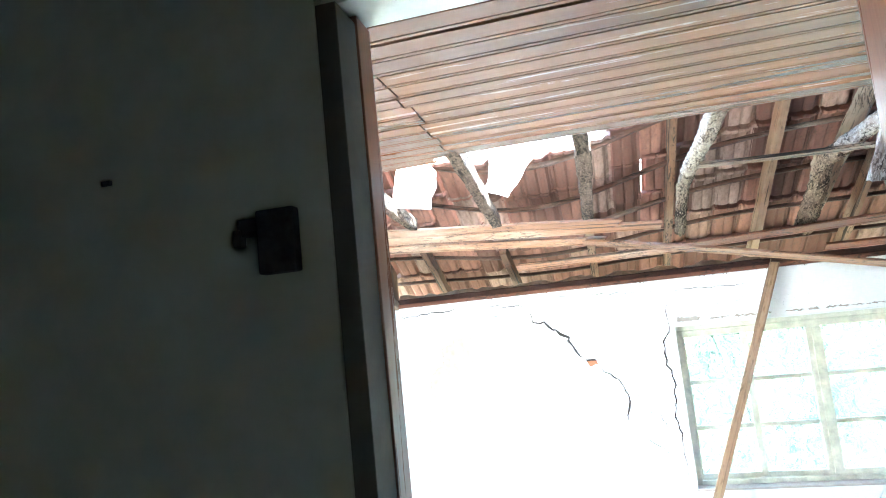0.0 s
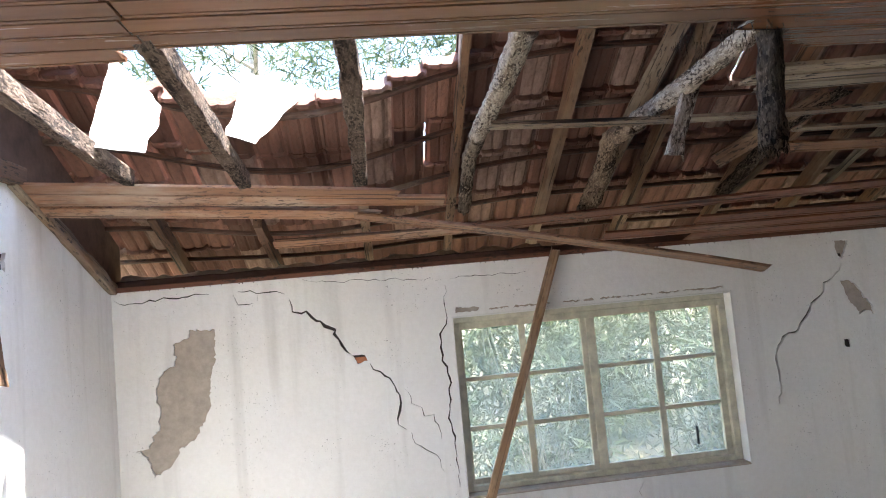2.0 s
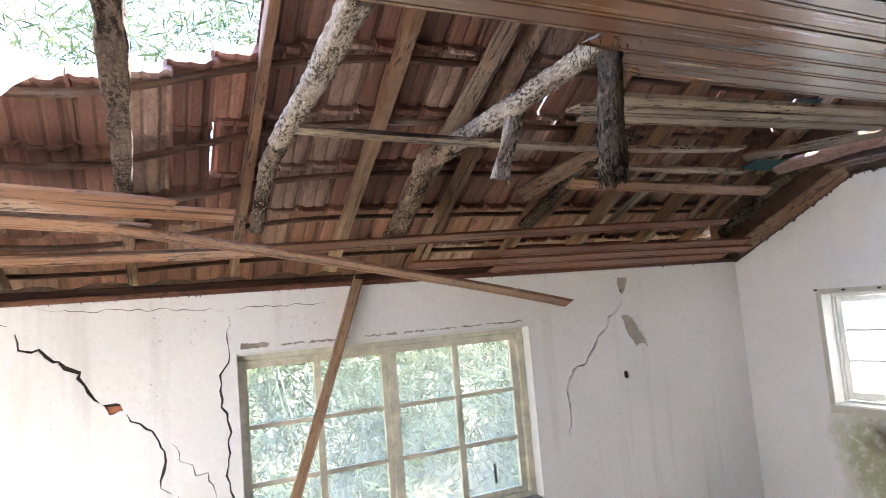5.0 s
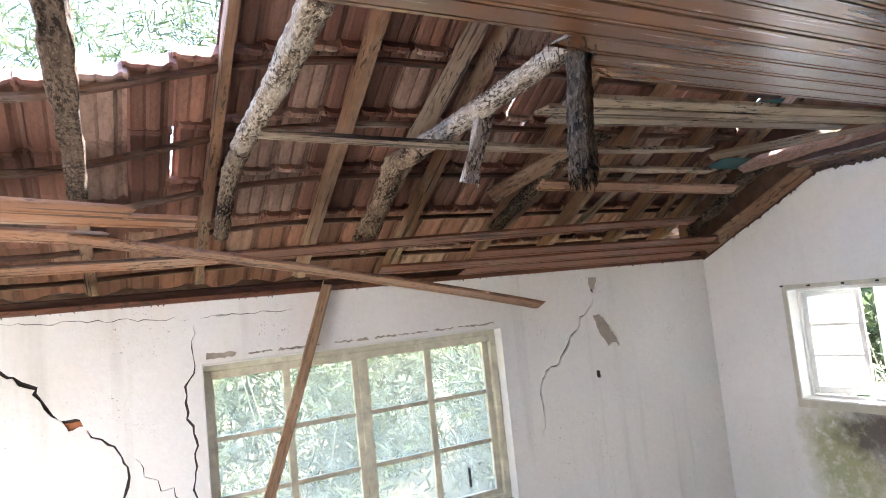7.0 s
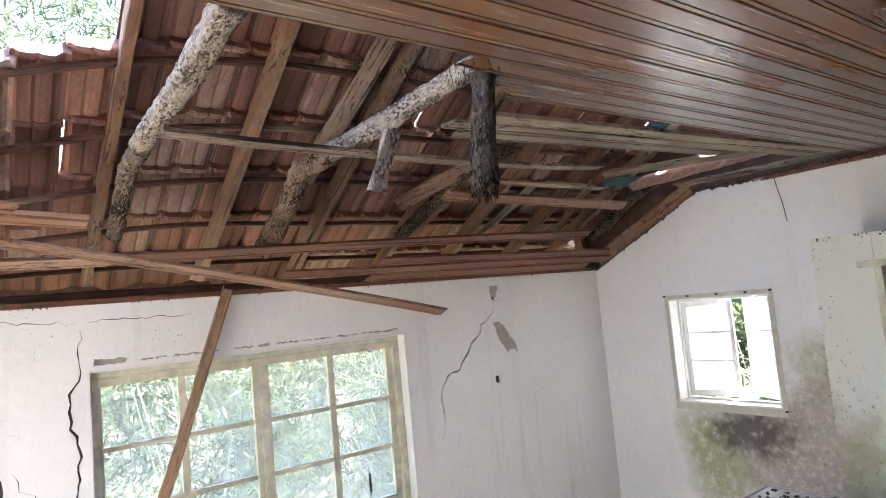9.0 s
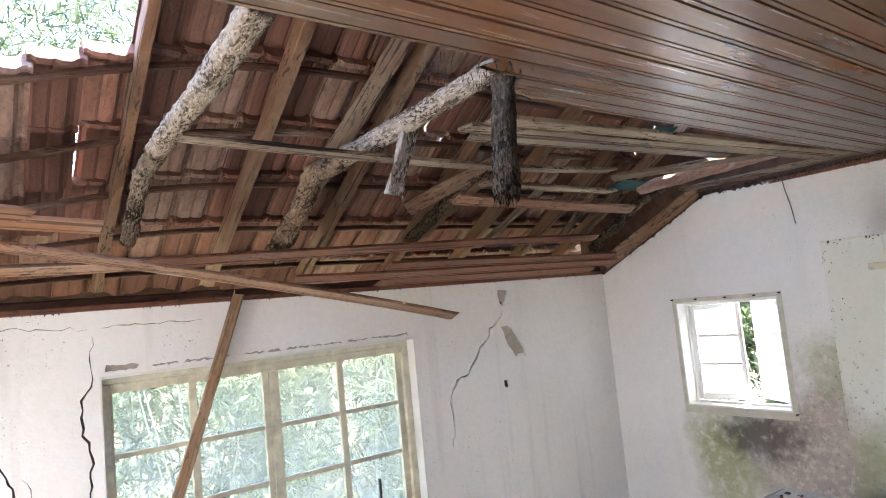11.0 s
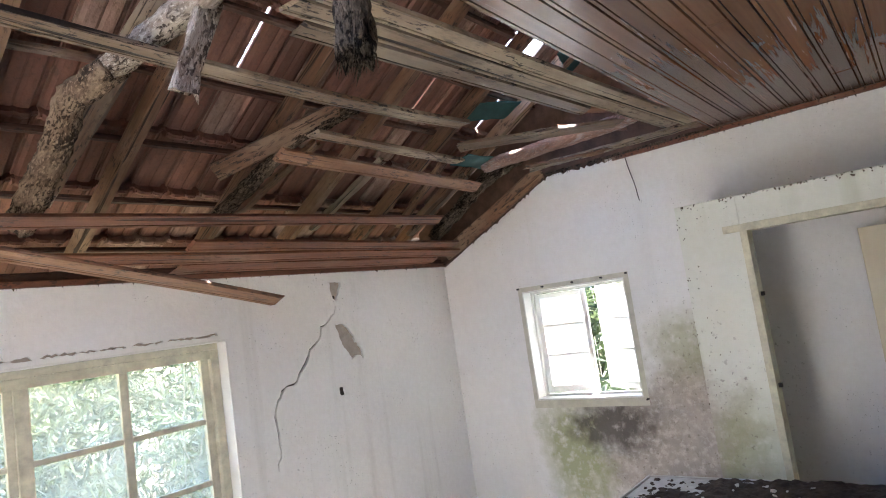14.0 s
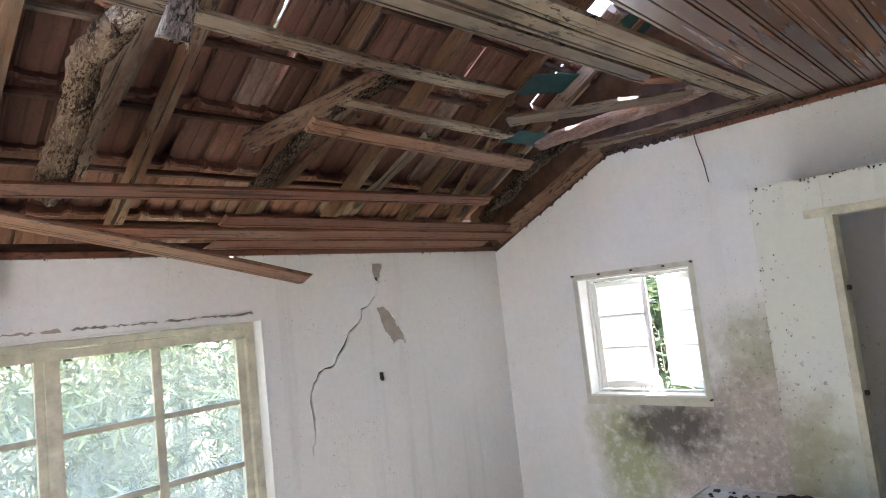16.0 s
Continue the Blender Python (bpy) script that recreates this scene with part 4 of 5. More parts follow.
for n, (x, y, tw) in enumerate(((4.42, 3.62, 20), (4.30, 3.40, 32), (4.52, 3.30, 12))):
    timber("fallen_lath", "short reddish brown lath fallen on the broken ceiling", "lath", (x - 0.28, y + 0.12, 2.97 + 0.03 * n), (x + 0.2, y - 0.1 - 0.005 * tw, 2.95 + 0.03 * n), 0.07, 0.018, REDBOARD, up=(0.1, 0.1, 1), rag=(0.06, 0.06), wear=0.008, group="fallen laths on the ceiling")
for n, (a, b) in enumerate((((2.95, 4.62, 3.0), (2.70, 5.3, 2.62)), ((3.55, 4.7, 2.96), (3.42, 5.35, 2.60)), ((4.05, 4.55, 2.98), (4.22, 5.25, 2.62)), ((4.38, 4.6, 2.92), (4.40, 5.3, 2.56)))):
    timber("broken_rafter_end", "short brown broken rafter end above the eaves", "rafter", a, b, 0.07, 0.03, BOARD if n % 2 else RAFTER, rag=(0.12, 0.02), wear=0.01, group="broken rafter ends")
timber("hanging_plank", "half-painted plank hanging down the white wall, burnt brown", "plank", (-1.56, 3.72, 2.80), (-1.52, 3.86, 1.84), 0.075, 0.02, RAFTER, up=(1, 0, 0), rag=(0.0, 0.08), wear=0.006)
timber("hanging_plank", "grey rotten plank hanging down the white wall", "plank", (-1.57, 3.45, 2.80), (-1.55, 3.56, 1.75), 0.10, 0.02, BOARD, up=(1, 0, 0), rag=(0.0, 0.10), wear=0.008)
wire = bmesh.new()
sweep(wire, [(0.003 * math.cos(a), 0.003 * math.sin(a)) for a in (0, 1.05, 2.1, 3.14, 4.2, 5.24)], 0.35, 8, 0.006)
w = part("hanging_wire", wire, IRON)
w.matrix_basis = along((XR - 0.012, 3.53, CEIL), (XR - 0.012, 3.478, 2.455), (1, 0, 0))
tagged(w, "thin dark wire hanging down the white wall", "wire")
for y, z in ((4.545, 1.992), (4.33, 1.985), (4.08, 1.984), (3.85, 1.984), (3.665, 1.99), (3.66, 1.12)):
    bm = bmesh.new()
    bmesh.ops.create_cone(bm, segments=8, radius1=0.006, radius2=0.008, depth=0.03, cap_ends=True, matrix=Matrix.Rotation(radians(90), 4, "Y"))
    n = part("nail", bm, IRON)
    n.location = (XR - 0.014, y, z)
    tagged(n, "rusty nail in the window's plaster border", "nail", "nails round the small window")

# dirt, cobweb and rotten fibres hanging along the broken ceiling's edge
rf = random.Random(31)
vs, fs = [], []


def tuft(p, length, width):
    b = len(vs)
    d = Vector((rf.uniform(-0.3, 0.1), rf.uniform(-0.5, 0.5), -1)).normalized() * length
    s = Vector((rf.uniform(-0.4, 0.4), 1, rf.uniform(-0.4, 0.4))).normalized() * width
    t = Vector((width, 0, 0))
    vs.extend([p - s, p + s, p - t, p + d * 0.6 + s * 0.4, p + d])
    fs.extend([(b, b + 1, b + 3), (b + 1, b + 2, b + 3), (b, b + 3, b + 2), (b + 2, b + 3, b + 4), (b, b + 3, b + 4), (b + 1, b + 4, b + 3)])


for i in range(330):
    y = 5.22 - 2.35 * rf.random() ** 0.8
    z = min(slope_z(y), CEIL) + 0.012
    tuft(Vector((XR - 0.006 - rf.random() ** 2 * 0.03, y, z)), rf.uniform(0.008, 0.05), rf.uniform(0.003, 0.009))
for i in range(60):
    tuft(Vector((XR - 0.004, rf.uniform(1.6, 3.0), CEIL - 0.028)), rf.uniform(0.004, 0.018), rf.uniform(0.002, 0.005))
for i in range(90):
    tuft(Vector((1.12 + rf.uniform(0, 0.35), 2.68 + rf.uniform(0, 0.2), CEIL + 0.004)), rf.uniform(0.01, 0.06), rf.uniform(0.001, 0.004))
for i in range(60):
    tuft(Vector((rf.uniform(1.37, 1.455), 2.80 + rf.uniform(0, 0.06), 2.455)), rf.uniform(0.02, 0.06), rf.uniform(0.002, 0.006))
for i in range(70):
    tuft(Vector((CX - 0.002, rf.uniform(1.6, CY), CT - 0.002 - 0.02 * rf.random() ** 3)), rf.uniform(0.004, 0.016), rf.uniform(0.003, 0.008))
for i in range(45):
    tuft(Vector((CX - 0.002, CY - 0.16 * rf.random() ** 2, rf.uniform(1.2, CT))), rf.uniform(0.004, 0.014), rf.uniform(0.002, 0.005))
for i in range(110):
    x = rf.uniform(XL, XR)
    tuft(Vector((x, YB - 0.004, EAVE + 0.004)), rf.uniform(0.004, 0.02), rf.uniform(0.003, 0.01))
tagged(raw("hanging_dirt", vs, fs, ROTTEN), "dark rotten fibres and dirt along the broken edges", "dirt", kind="stuff")

# ---- counter with rubble ----
counter = thing("counter", "grey slab counter strewn with fallen rubble", "counter", at=(3.4, 2.8, 0))
counter.location = (0, 0, 0)
block("slab", 3.05, 3.75, 1.9, 3.335, 0.86, 0.90, STONE, counter, bevel=0.006)
block("rim", 3.05, 3.75, 3.325, 3.337, 0.899, 0.908, STONE, counter, bevel=0.003)
block("rim", 3.738, 3.752, 1.9, 3.324, 0.899, 0.908, STONE, counter, bevel=0.003)
block("support", 3.12, 3.24, 1.95, 3.28, 0.0, 0.859, WALL, counter)
block("support", 3.58, 3.70, 1.95, 3.28, 0.0, 0.859, WALL, counter)
rr = random.Random(9)
vs, fs = [], []
for i in range(520):
    x, y = 3.08 + 0.61 * rr.random(), 1.95 + 1.33 * rr.random()
    s = rr.uniform(0.003, 0.010) * (1.5 if rr.random() < 0.1 else 1)
    a = rr.uniform(0, 6.28)
    b = len(vs)
    for dx, dy, dz in ((-1, -1, 0), (1, -1, 0), (1, 1, 0), (-1, 1, 0), (-0.6, -0.5, 1), (0.7, -0.6, 0.8), (0.5, 0.6, 1), (-0.6, 0.5, 0.7)):
        px, py = dx * s * rr.uniform(0.7, 1.5), dy * s * rr.uniform(0.6, 1.1)
        vs.append((x + px * math.cos(a) - py * math.sin(a), y + px * math.sin(a) + py * math.cos(a), 0.9 + dz * s * 0.8))
    fs += [tuple(b + q for q in f) for f in ((3, 2, 1, 0), (4, 5, 6, 7), (0, 1, 5, 4), (1, 2, 6, 5), (2, 3, 7, 6), (3, 0, 4, 7))]
# dark mat of rotten dirt over the slab, thinning out towards its far corner
dv, df = [], []
DN = 90
for i in range(DN + 1):
    for j in range(2 * DN + 1):
        x, y = 3.055 + 0.68 * i / DN, 1.91 + 1.41 * j / (2 * DN)
        h = 0.5 + noise.noise(Vector((x * 7, y * 7, 2))) * 0.7 + noise.noise(Vector((x * 26, y * 26, 4))) * 0.45 - 1.6 * max(0.0, (x - 3.42) + (y - 3.0) * 1.2)
        dv.append((x, y, 0.898 + max(0.0, min(0.022, h * 0.03)) + (0.004 * noise.noise(Vector((x * 60, y * 60, 7))) if h > 0.1 else 0.0)))
for i in range(DN):
    for j in range(2 * DN):
        a = i * (2 * DN + 1) + j
        q = (a, a + 2 * DN + 1, a + 2 * DN + 2, a + 1)
        if max(dv[k][2] for k in q) > 0.9:
            df.append(q)
tagged(raw("dirt_layer", dv, df, DEBRIS), "dark rotten dirt lying over the counter", "dirt", kind="stuff")
fv, ff = [], []
for i in range(40):
    x, y, s = 3.12 + 0.50 * rr.random(), 1.95 + 1.2 * rr.random(), rr.uniform(0.006, 0.018)
    a, n, b = rr.uniform(0, 6.28), rr.randint(5, 7), len(fv)
    tx, ty, z = rr.uniform(-0.35, 0.35), rr.uniform(-0.35, 0.35), 0.912 + rr.random() * 0.02
    ring = [(math.cos(a + 6.283 * q / n) * s * rr.uniform(0.6, 1.2), math.sin(a + 6.283 * q / n) * s * rr.uniform(0.5, 1.1)) for q in range(n)]
    for dz in (0, 0.005):
        fv += [(x + u, y + v, z + dz + u * tx + v * ty) for u, v in ring]
    ff += [tuple(b + n - 1 - q for q in range(n)), tuple(b + n + q for q in range(n))] + [(b + q, b + (q + 1) % n, b + n + (q + 1) % n, b + n + q) for q in range(n)]
tagged(raw("plaster_flakes", fv, ff, simple("fallen_plaster", (0.62, 0.60, 0.55), 0.3, 0.9, 30)), "pale flakes of plaster lying on the counter", "plaster", kind="stuff")
tagged(raw("rubble", vs, fs, DEBRIS), "dark crumbs of wood and plaster on the counter", "rubble", kind="stuff")

# ---- outdoors: trees and shrubs ----
def leaves(n, centre, radius, size, seed, shape=1.0, hollow=0.35, squash=(1, 1, 0.8)):
    """Vertices and faces of n leaves in uneven clumps round centre."""
    g = np.random.default_rng(seed)
    clumps = max(6, n // 110)
    d = g.normal(size=(clumps, 3))
    d /= np.linalg.norm(d, axis=1)[:, None]
    cc = d * (radius * (hollow + (1 - hollow) * g.random(clumps) ** 0.6))[:, None] * np.array(squash)
    pick = g.integers(0, clumps, n)
    p = np.array(centre) + cc[pick] + g.normal(size=(n, 3)) * radius * 0.15
    u = g.normal(size=(n, 3))
    u /= np.linalg.norm(u, axis=1)[:, None]
    v = np.cross(u, g.normal(size=(n, 3)))
    v /= np.linalg.norm(v, axis=1)[:, None]
    s = (size * g.uniform(0.6, 1.4, n))[:, None]
    w = s * 0.32 / shape
    vs = np.stack([p - u * s * shape, p + v * w, p + u * s * shape, p - v * w], 1).reshape(-1, 3)
    fs = np.arange(n * 4).reshape(-1, 4)
    return vs, fs


def tree(x, y, height, radius, seed, n=4200, leaf=LEAF, size=0.10, shape=1.0, lean=(0, 0), base=None, label="green broad-leaved tree with a gappy crown"):
    g = random.Random(seed)
    z0 = ground_z(x, y) - 0.1 if base is None else base
    t = thing("tree", label, "tree", "trees round the house", at=(x, y, z0))
    top = Vector((lean[0], lean[1], height - z0 - radius * 0.6))
    bm = bmesh.new()

    def limb(a, b, r0, r1):
        m = along(a, b, (1, 0.2, 0.1))
        rings = []
        for i in range(6):
            f = i / 5
            c = Vector(a).lerp(Vector(b), f) + Vector((noise.noise(Vector((f * 3, seed, 1))), noise.noise(Vector((f * 3, seed, 7))), 0)) * 0.16 * (f * (1 - f) * 4)
            r = r0 + (r1 - r0) * f
            rings.append([bm.verts.new(c + m.to_3x3() @ Vector((0, math.cos(q) * r, math.sin(q) * r))) for q in [k * math.pi / 4 for k in range(8)]])
        for p, q in zip(rings, rings[1:]):
            for k in range(8):
                bm.faces.new((p[k], q[k], q[(k + 1) % 8], p[(k + 1) % 8]))

    limb((0, 0, 0), top, 0.05 + radius * 0.045, 0.05)
    for i in range(7):
        f = g.uniform(0.45, 0.95)
        a = g.uniform(0, 6.28)
        s = top * f
        limb(s, s + Vector((math.cos(a) * radius * 0.7, math.sin(a) * radius * 0.7, radius * g.uniform(0.2, 0.6))), 0.05, 0.012)
    part("trunk", bm, BARK, t)
    vs, fs = leaves(n, (top.x, top.y, top.z), radius, size, seed, shape)
    raw("crown", vs.tolist(), fs.tolist(), leaf, t)
    return t


def ground_z(x, y):
    far = max(0.0, math.hypot(x - 1.5, y - 1.5) - 9)
    return -0.2 + min(26, 0.10 * far + 0.0022 * far * far) * max(0.15, min(1, (y + 4) / 12))


for i, (x, y, h, r, mat, sz, sh) in enumerate([
        (-4.6, 11.5, 8.6, 2.6, LEAF, 0.16, 1.0), (-1.9, 13.0, 10.4, 3.0, PALELEAF, 0.15, 1.5), (0.6, 11.8, 8.0, 2.4, LEAF, 0.14, 1.0),
        (2.2, 14.0, 9.5, 2.8, LEAF, 0.17, 1.6), (4.8, 11.6, 8.2, 2.6, LEAF, 0.14, 1.0), (7.6, 12.6, 9.0, 3.0, PALELEAF, 0.16, 1.2),
        (-7.4, 10.5, 9.0, 2.9, LEAF, 0.16, 1.3), (10.8, 9.4, 8.0, 2.8, LEAF, 0.16, 1.0), (11.8, 5.2, 7.0, 2.6, LEAF, 0.15, 1.0)]):
    tree(x, y, h, r, 40 + i, leaf=mat, size=sz * 0.55, shape=sh * 1.9, n=3600)


def shrub(x, y, r, seed, mat, n=2600, size=0.07, shape=1.4, tall=1.0, label="tangled pale green shrub behind the house"):
    z = ground_z(x, y) - 0.05
    t = thing("shrub", label, "shrub", "shrubs behind the house", at=(x, y, z))
    vs, fs = leaves(n, (0, 0, r * 0.75 * tall), r, size, seed, shape, 0.15, (1, 0.8, tall))
    raw("foliage", vs.tolist(), fs.tolist(), mat, t)
    g = random.Random(seed)
    bm = bmesh.new()
    for i in range(16):
        a, l = g.uniform(0, 6.28), g.uniform(0.5, 1.15)
        p = Vector((g.uniform(-0.3, 0.3) * r, g.uniform(-0.3, 0.3) * r, 0))
        q = p + Vector((math.cos(a) * r * l * 0.6, math.sin(a) * r * l * 0.5, r * 1.5 * tall * l))
        m = along(p, q, (1, 0.3, 0.2))
        ring = [(math.cos(k) * 0.014, math.sin(k) * 0.014) for k in (0, 2.1, 4.2)]
        va = [bm.verts.new(p + m.to_3x3() @ Vector((0, u, v))) for u, v in ring]
        vb = [bm.verts.new(q + m.to_3x3() @ Vector((0, u * 0.4, v * 0.4))) for u, v in ring]
        for k in range(3):
            bm.faces.new((va[k], vb[k], vb[(k + 1) % 3], va[(k + 1) % 3]))
    part("stems", bm, PALESTEM, t)


PALESTEM = simple("pale_dry_stem", (0.40, 0.38, 0.31), 0.2, 0.8, 20)
for i in range(15):
    x = -3.4 + i * 0.85
    shrub(x, 8.3 + 0.9 * (i % 3), 1.15 + 0.25 * (i % 2), 100 + i, PALELEAF if i % 3 else LEAF, n=4200, size=0.062, tall=1.35)
for i, (x, y) in enumerate([(8.2, 5.4), (8.6, 4.2), (8.3, 6.8), (9.4, 3.2)]):
    shrub(x, y, 1.3, 150 + i, LEAF, size=0.10, tall=1.3, label="dense dark green shrub beside the house")

# ---- roof: rafters, battens, tiles ----
roof = tagged(new("roof"), "sagging clay tile roof on rafters, with a hole", "roof", kind="structure")
HX0, HX1 = -1.02, 0.56


for x, y0, y1, w in ((0.06, 5.95, 4.75, 0.06), (0.645, 5.98, 1.6, 0.05), (1.298, 5.98, 1.6, 0.06), (1.95, 5.98, 1.6, 0.055), (2.66, 5.98, 1.6, 0.05), (3.28, 5.98, 1.6, 0.055), (3.96, 5.98, 1.6, 0.05), (4.52, 5.98, 1.6, 0.06), (-0.60, 5.9, 4.95, 0.055), (-1.25, 5.9, 5.0, 0.055)):
    plank("rafter", (x, y0, roof_z(x, y0, 0.085)), (x, y1, roof_z(x, y1, 0.085)), w, 0.095, RAFTER, roof, rag=(0.0, 0.0), warp=0.008, wear=0.006)
plank("rafter", (1.655, 5.2, roof_z(1.65, 5.2, 0.12)), (1.83, 3.5, roof_z(1.8, 3.5, 0.10)), 0.10, 0.03, BOARD, roof, up=(0.6, 0.2, 0.7), rag=(0.1, 0.02), wear=0.012)

ROWY = [5.98 - 0.367 * k for k in range(13)]


def batten(y, x0, x1, seed):
    bm = bmesh.new()
    rings = []
    n = max(2, int((x1 - x0) / 0.16))
    for i in range(n + 1):
        x = x0 + (x1 - x0) * i / n
        z = roof_z(x, y, 0.018) + 0.008 * noise.noise(Vector((x * 1.3, seed, 0)))
        j = 0.005 * noise.noise(Vector((x * 6, seed, 3)))
        rings.append([bm.verts.new((x, y + a + j, z + b + j)) for a, b in ((-0.019, -0.002), (-0.014, -0.014), (0.014, -0.017), (0.019, -0.005), (0.017, 0.012), (-0.016, 0.014))])
    for p, q in zip(rings, rings[1:]):
        for k in range(6):
            bm.faces.new((p[k], q[k], q[(k + 1) % 6], p[(k + 1) % 6]))
    bm.faces.new(rings[0])
    bm.faces.new(rings[-1])
    bmesh.ops.recalc_face_normals(bm, faces=bm.faces[:])
    part("batten", bm, BATTEN, roof)


for k, y in enumerate(ROWY):
    if k >= 6:
        batten(y + 0.046, HX1 + 0.02, 4.0 if k == 6 else XR + 0.3, k)
        batten(y + 0.046, XL - 0.3, HX0, k + 40)
    else:
        batten(y + 0.046, XL - 0.3, XR + 0.3, k)


def tile_mesh():
    us = [0.0, 0.018, 0.036, 0.054, 0.075, 0.098, 0.112, 0.126, 0.150, 0.176, 0.192, 0.205]
    hs = [0.020, 0.031, 0.024, 0.003, 0.0, 0.001, 0.009, 0.001, 0.0, 0.002, 0.016, 0.012]
    vs, fs = [], []
    stations = [(0.0, 0.0), (0.02, 0.0), (0.405, 0.0), (0.412, -0.050), (0.432, -0.060), (0.445, -0.052), (0.448, 0.0)]
    n = len(us)
    for y, d in stations:
        for u, h in zip(us, hs):
            vs.append((u - 0.1, y, h + d))
    for y, d in stations:
        for u, h in zip(us, hs):
            vs.append((u - 0.1, y, h + 0.013))
    m = len(stations)
    for j in range(m - 1):
        for i in range(n - 1):
            a = j * n + i
            fs.append((a, a + n, a + n + 1, a + 1))
            b = m * n + a
            fs.append((b, b + 1, b + n + 1, b + n))
    for i in range(n - 1):
        fs.append((i, i + 1, m * n + i + 1, m * n + i))
        a = (m - 1) * n + i
        fs.append((a + 1, a, m * n + a, m * n + a + 1))
    for j in range(m - 1):
        a, b = j * n, j * n + n - 1
        fs.append((a + n, a, m * n + a, m * n + a + n))
        fs.append((b, b + n, m * n + b + n, m * n + b))
    me = bpy.data.meshes.new("tile")
    me.from_pydata(vs, [], fs)
    me.materials.append(TILE)
    return me


TILE_MESH = tile_mesh()
TW = 0.189
ANG = math.atan(RISE)
rt = random.Random(12)
far_v, far_f = [], []
base_v = [v.co.copy() for v in TILE_MESH.vertices]
base_f = [tuple(p.vertices) for p in TILE_MESH.polygons]
near_count = 0
# tiles that slipped sideways and let a line of sky through; tiles that are gone
SLIPPED = {(3, 0.625): 0.030, (4, 0.765): 0.026, (4, 2.42): 0.023, (4, 3.72): 0.024, (4, 4.42): 0.04}
for k, y in enumerate(ROWY):
    for i in range(39):
        x = XL - 0.30 + i * TW + rt.uniform(-0.004, 0.004)
        if x > XR + 0.35:
            continue
        if k >= 5 and HX0 < x < HX1 + (0.03 if k > 5 else -0.02):
            continue
        if (k == 5 and 4.05 < x < 4.43) or (k == 6 and 4.23 < x < 4.43):
            continue
        for (kk, sx), gap in SLIPPED.items():
            if kk == k and abs(x - sx) < TW / 2:
                x += gap
        z = roof_z(x, y) + 0.012 + rt.uniform(-0.006, 0.008)
        tilt = ANG + radians(rt.uniform(-1.0, 1.0)) + 0.028
        m = Matrix.Translation((x, y + 0.02, z)) @ Matrix.Rotation(radians(rt.uniform(-1.0, 1.0)), 4, "Z") @ Matrix(((-1, 0, 0, 0), (0, -math.cos(tilt), math.sin(tilt), 0), (0, math.sin(tilt), math.cos(tilt), 0), (0, 0, 0, 1)))
        if k <= 7 and near_count < 300:
            ob = new("tile", TILE_MESH)
            ob.parent = roof
            ob.matrix_basis = m
            near_count += 1
        else:
            b = len(far_v)
            far_v += [m @ v for v in base_v]
            far_f += [tuple(b + q for q in f) for f in base_f]
tagged(raw("tile_field", far_v, far_f, TILE, roof, "clay tiles higher up the roof"), kind="stuff")
# the roof's other side, over the dark room
ridge = roof_z(3, 1.45)
bm = bmesh.new()
vs = [bm.verts.new(p) for p in ((XL - 0.35, 1.5, ridge), (XR + 0.35, 1.5, ridge), (XR + 0.35, -3.2, ridge - 1.4), (XL - 0.35, -3.2, ridge - 1.4))]
bm.faces.new(vs)
r = bmesh.ops.extrude_face_region(bm, geom=bm.faces[:])
bmesh.ops.translate(bm, vec=(0, 0, 0.04), verts=[v for v in r["geom"] if isinstance(v, bmesh.types.BMVert)])
bmesh.ops.recalc_face_normals(bm, faces=bm.faces[:])
part("far_slope", bm, TILE, roof)

# pale translucent sheets and a teal tarp caught in the hole
def sheet(name, label, category, corners, material, thick=0.004):
    a, b, c, d = [Vector(p) for p in corners]
    bm = bmesh.new()
    n = 12
    grid = []
    for i in range(n + 1):
        row = []
        for j in range(n + 1):
            u, v = i / n, j / n
            p = (a * (1 - u) + b * u) * (1 - v) + (d * (1 - u) + c * u) * v
            e = 0.02 if i in (0, n) or j in (0, n) else 0.0
            p = p + Vector((noise.noise(p * 9) * e, noise.noise(p * 9 + Vector((5, 0, 0))) * e, 0.006 * noise.noise(p * 5)))
            row.append(bm.verts.new(p))
        grid.append(row)
    for i in range(n):
        for j in range(n):
            bm.faces.new((grid[i][j], grid[i + 1][j], grid[i + 1][j + 1], grid[i][j + 1]))
    r = bmesh.ops.extrude_face_region(bm, geom=bm.faces[:], use_keep_orig=True)
    bmesh.ops.translate(bm, vec=(0, 0, thick), verts=[v for v in r["geom"] if isinstance(v, bmesh.types.BMVert)])
    bmesh.ops.recalc_face_normals(bm, faces=bm.faces[:])
    return tagged(part(name, bm, material), label, category)


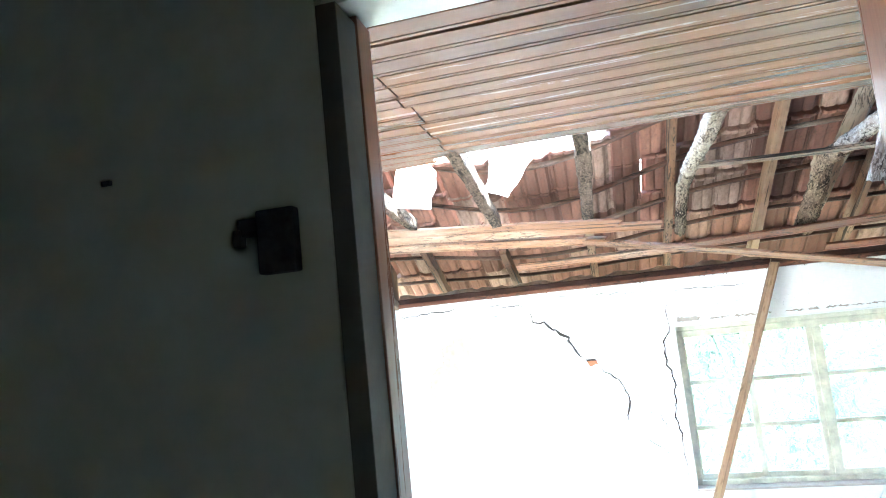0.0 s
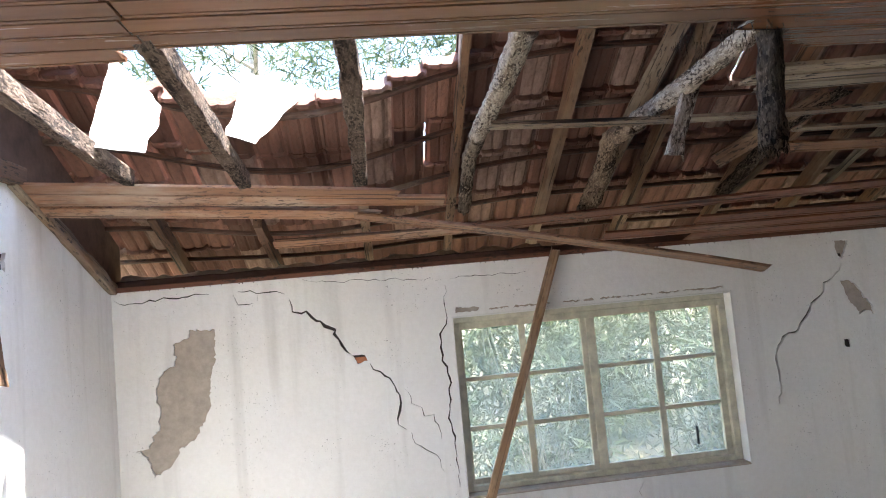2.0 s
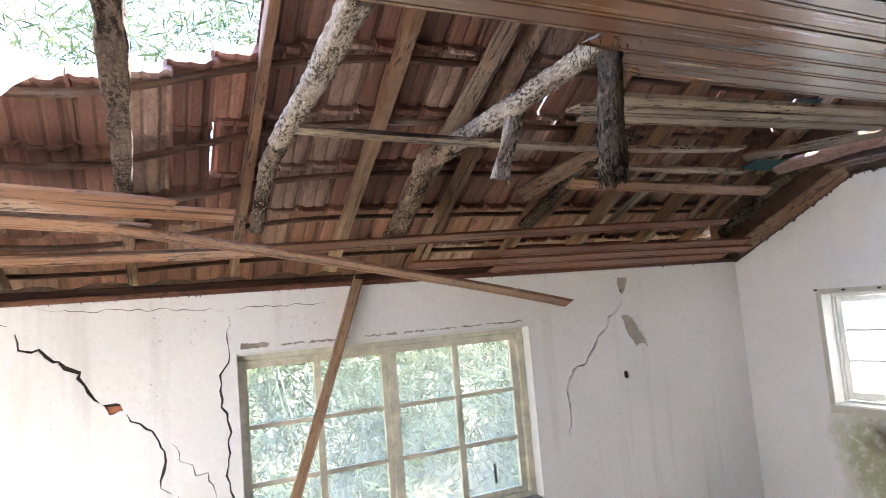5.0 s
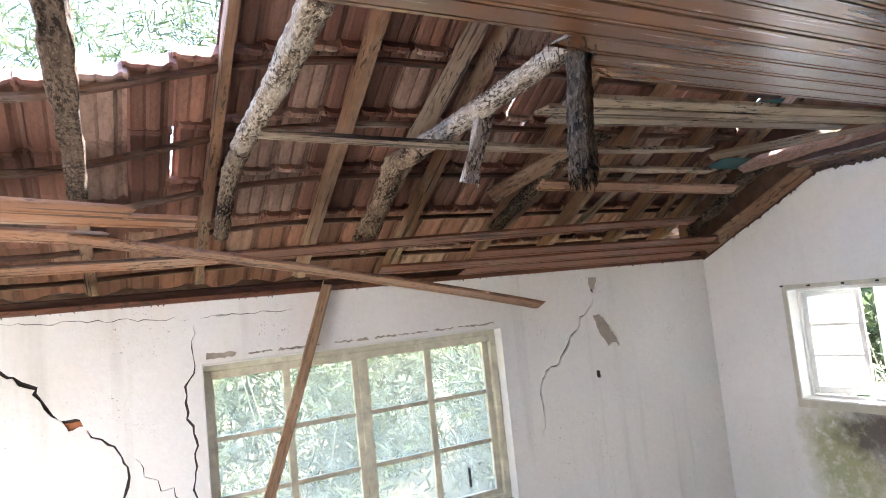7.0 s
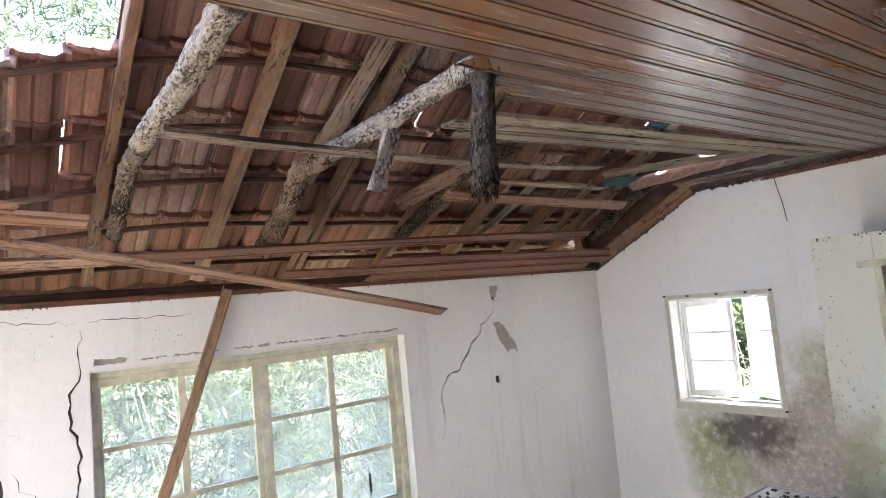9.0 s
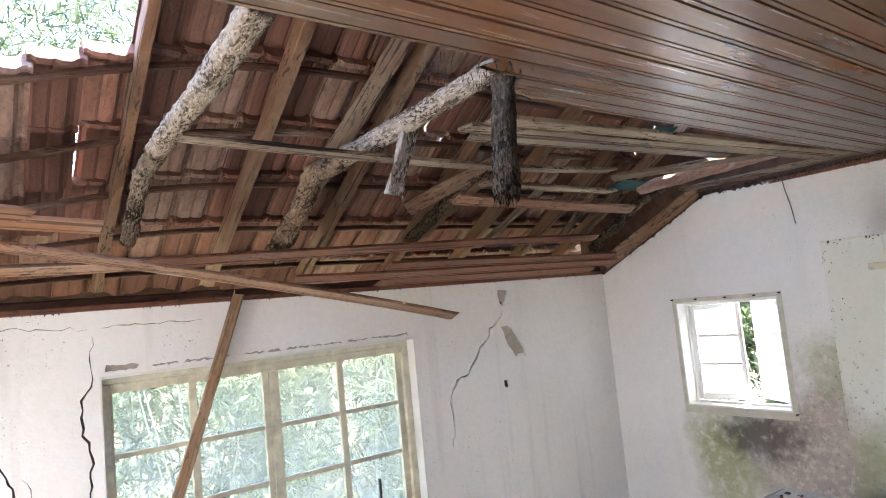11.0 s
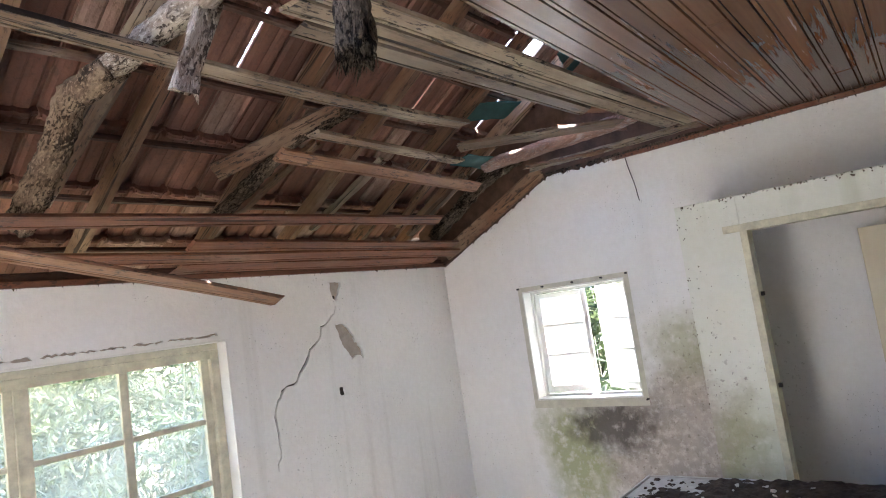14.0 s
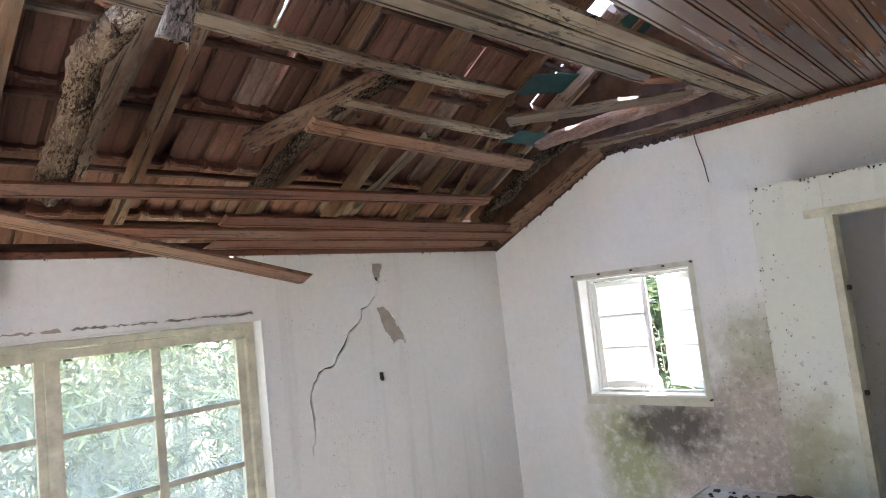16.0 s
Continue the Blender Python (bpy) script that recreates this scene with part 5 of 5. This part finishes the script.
sheet("roof_sheet", "white translucent sheet leaning on a joist, sunlit", "sheet", [(-1.061, 3.70, 2.835), (-0.819, 3.70, 2.79), (-0.833, 4.0, 3.085), (-1.047, 4.0, 3.346)], SHEET)
sheet("roof_sheet", "white translucent sheet leaning out of the roof's hole, sunlit", "sheet", [(-0.472, 3.66, 2.83), (-0.361, 3.66, 2.785), (-0.165, 4.28, 3.225), (-0.50, 4.28, 3.335)], SHEET)
sheet("tarp", "scrap of teal tarpaulin under the roof tiles", "tarpaulin", [(3.95, 4.36, roof_z(4, 4.36, 0.10)), (4.40, 4.26, roof_z(4.4, 4.26, 0.10)), (4.44, 4.10, roof_z(4.4, 4.1, 0.10)), (4.02, 4.20, roof_z(4, 4.2, 0.10))], TEAL)
sheet("tarp", "scrap of teal tarpaulin under the roof tiles", "tarpaulin", [(4.34, 3.72, roof_z(4.3, 3.72, 0.12)), (4.66, 3.80, roof_z(4.6, 3.8, 0.12)), (4.66, 3.6, roof_z(4.6, 3.6, 0.12)), (4.38, 3.56, roof_z(4.3, 3.56, 0.12))], TEAL)
sheet("tarp", "scrap of teal tarpaulin under the roof tiles", "tarpaulin", [(3.9, 4.42, 2.87), (4.25, 4.38, 2.87), (4.25, 4.25, 2.92), (3.95, 4.3, 2.92)], TEAL)
tagged(plank("fascia", (XL - 0.3, 6.04, 2.30), (XR + 0.3, 6.04, 2.30), 0.03, 0.32, BATTEN, warp=0.004), "dark wooden fascia closing the eaves", "fascia", kind="structure")
# crumbling mortar bed between the wall's top and the tiles
mv, mf = [], []
nx, ny = 110, 8
for i in range(nx + 1):
    for j in range(ny + 1):
        x, f = XL + (1.3 - XL) * i / nx, j / ny
        y = 5.275 + 0.16 * f
        lump = noise.noise(Vector((x * 6, y * 9, 1))) * 0.035 + noise.noise(Vector((x * 19, y * 21, 5))) * 0.022
        mv.append((x, y + lump * 0.5, EAVE + 0.03 + 0.075 * f + lump * min(1.0, 3 * f)))
for i in range(nx):
    for j in range(ny):
        a = i * (ny + 1) + j
        mf.append((a, a + 1, a + ny + 2, a + ny + 1))
tagged(raw("mortar", mv, mf, GABLE_LEFT), "crumbling grey-brown mortar bed along the eaves", "mortar", kind="stuff")
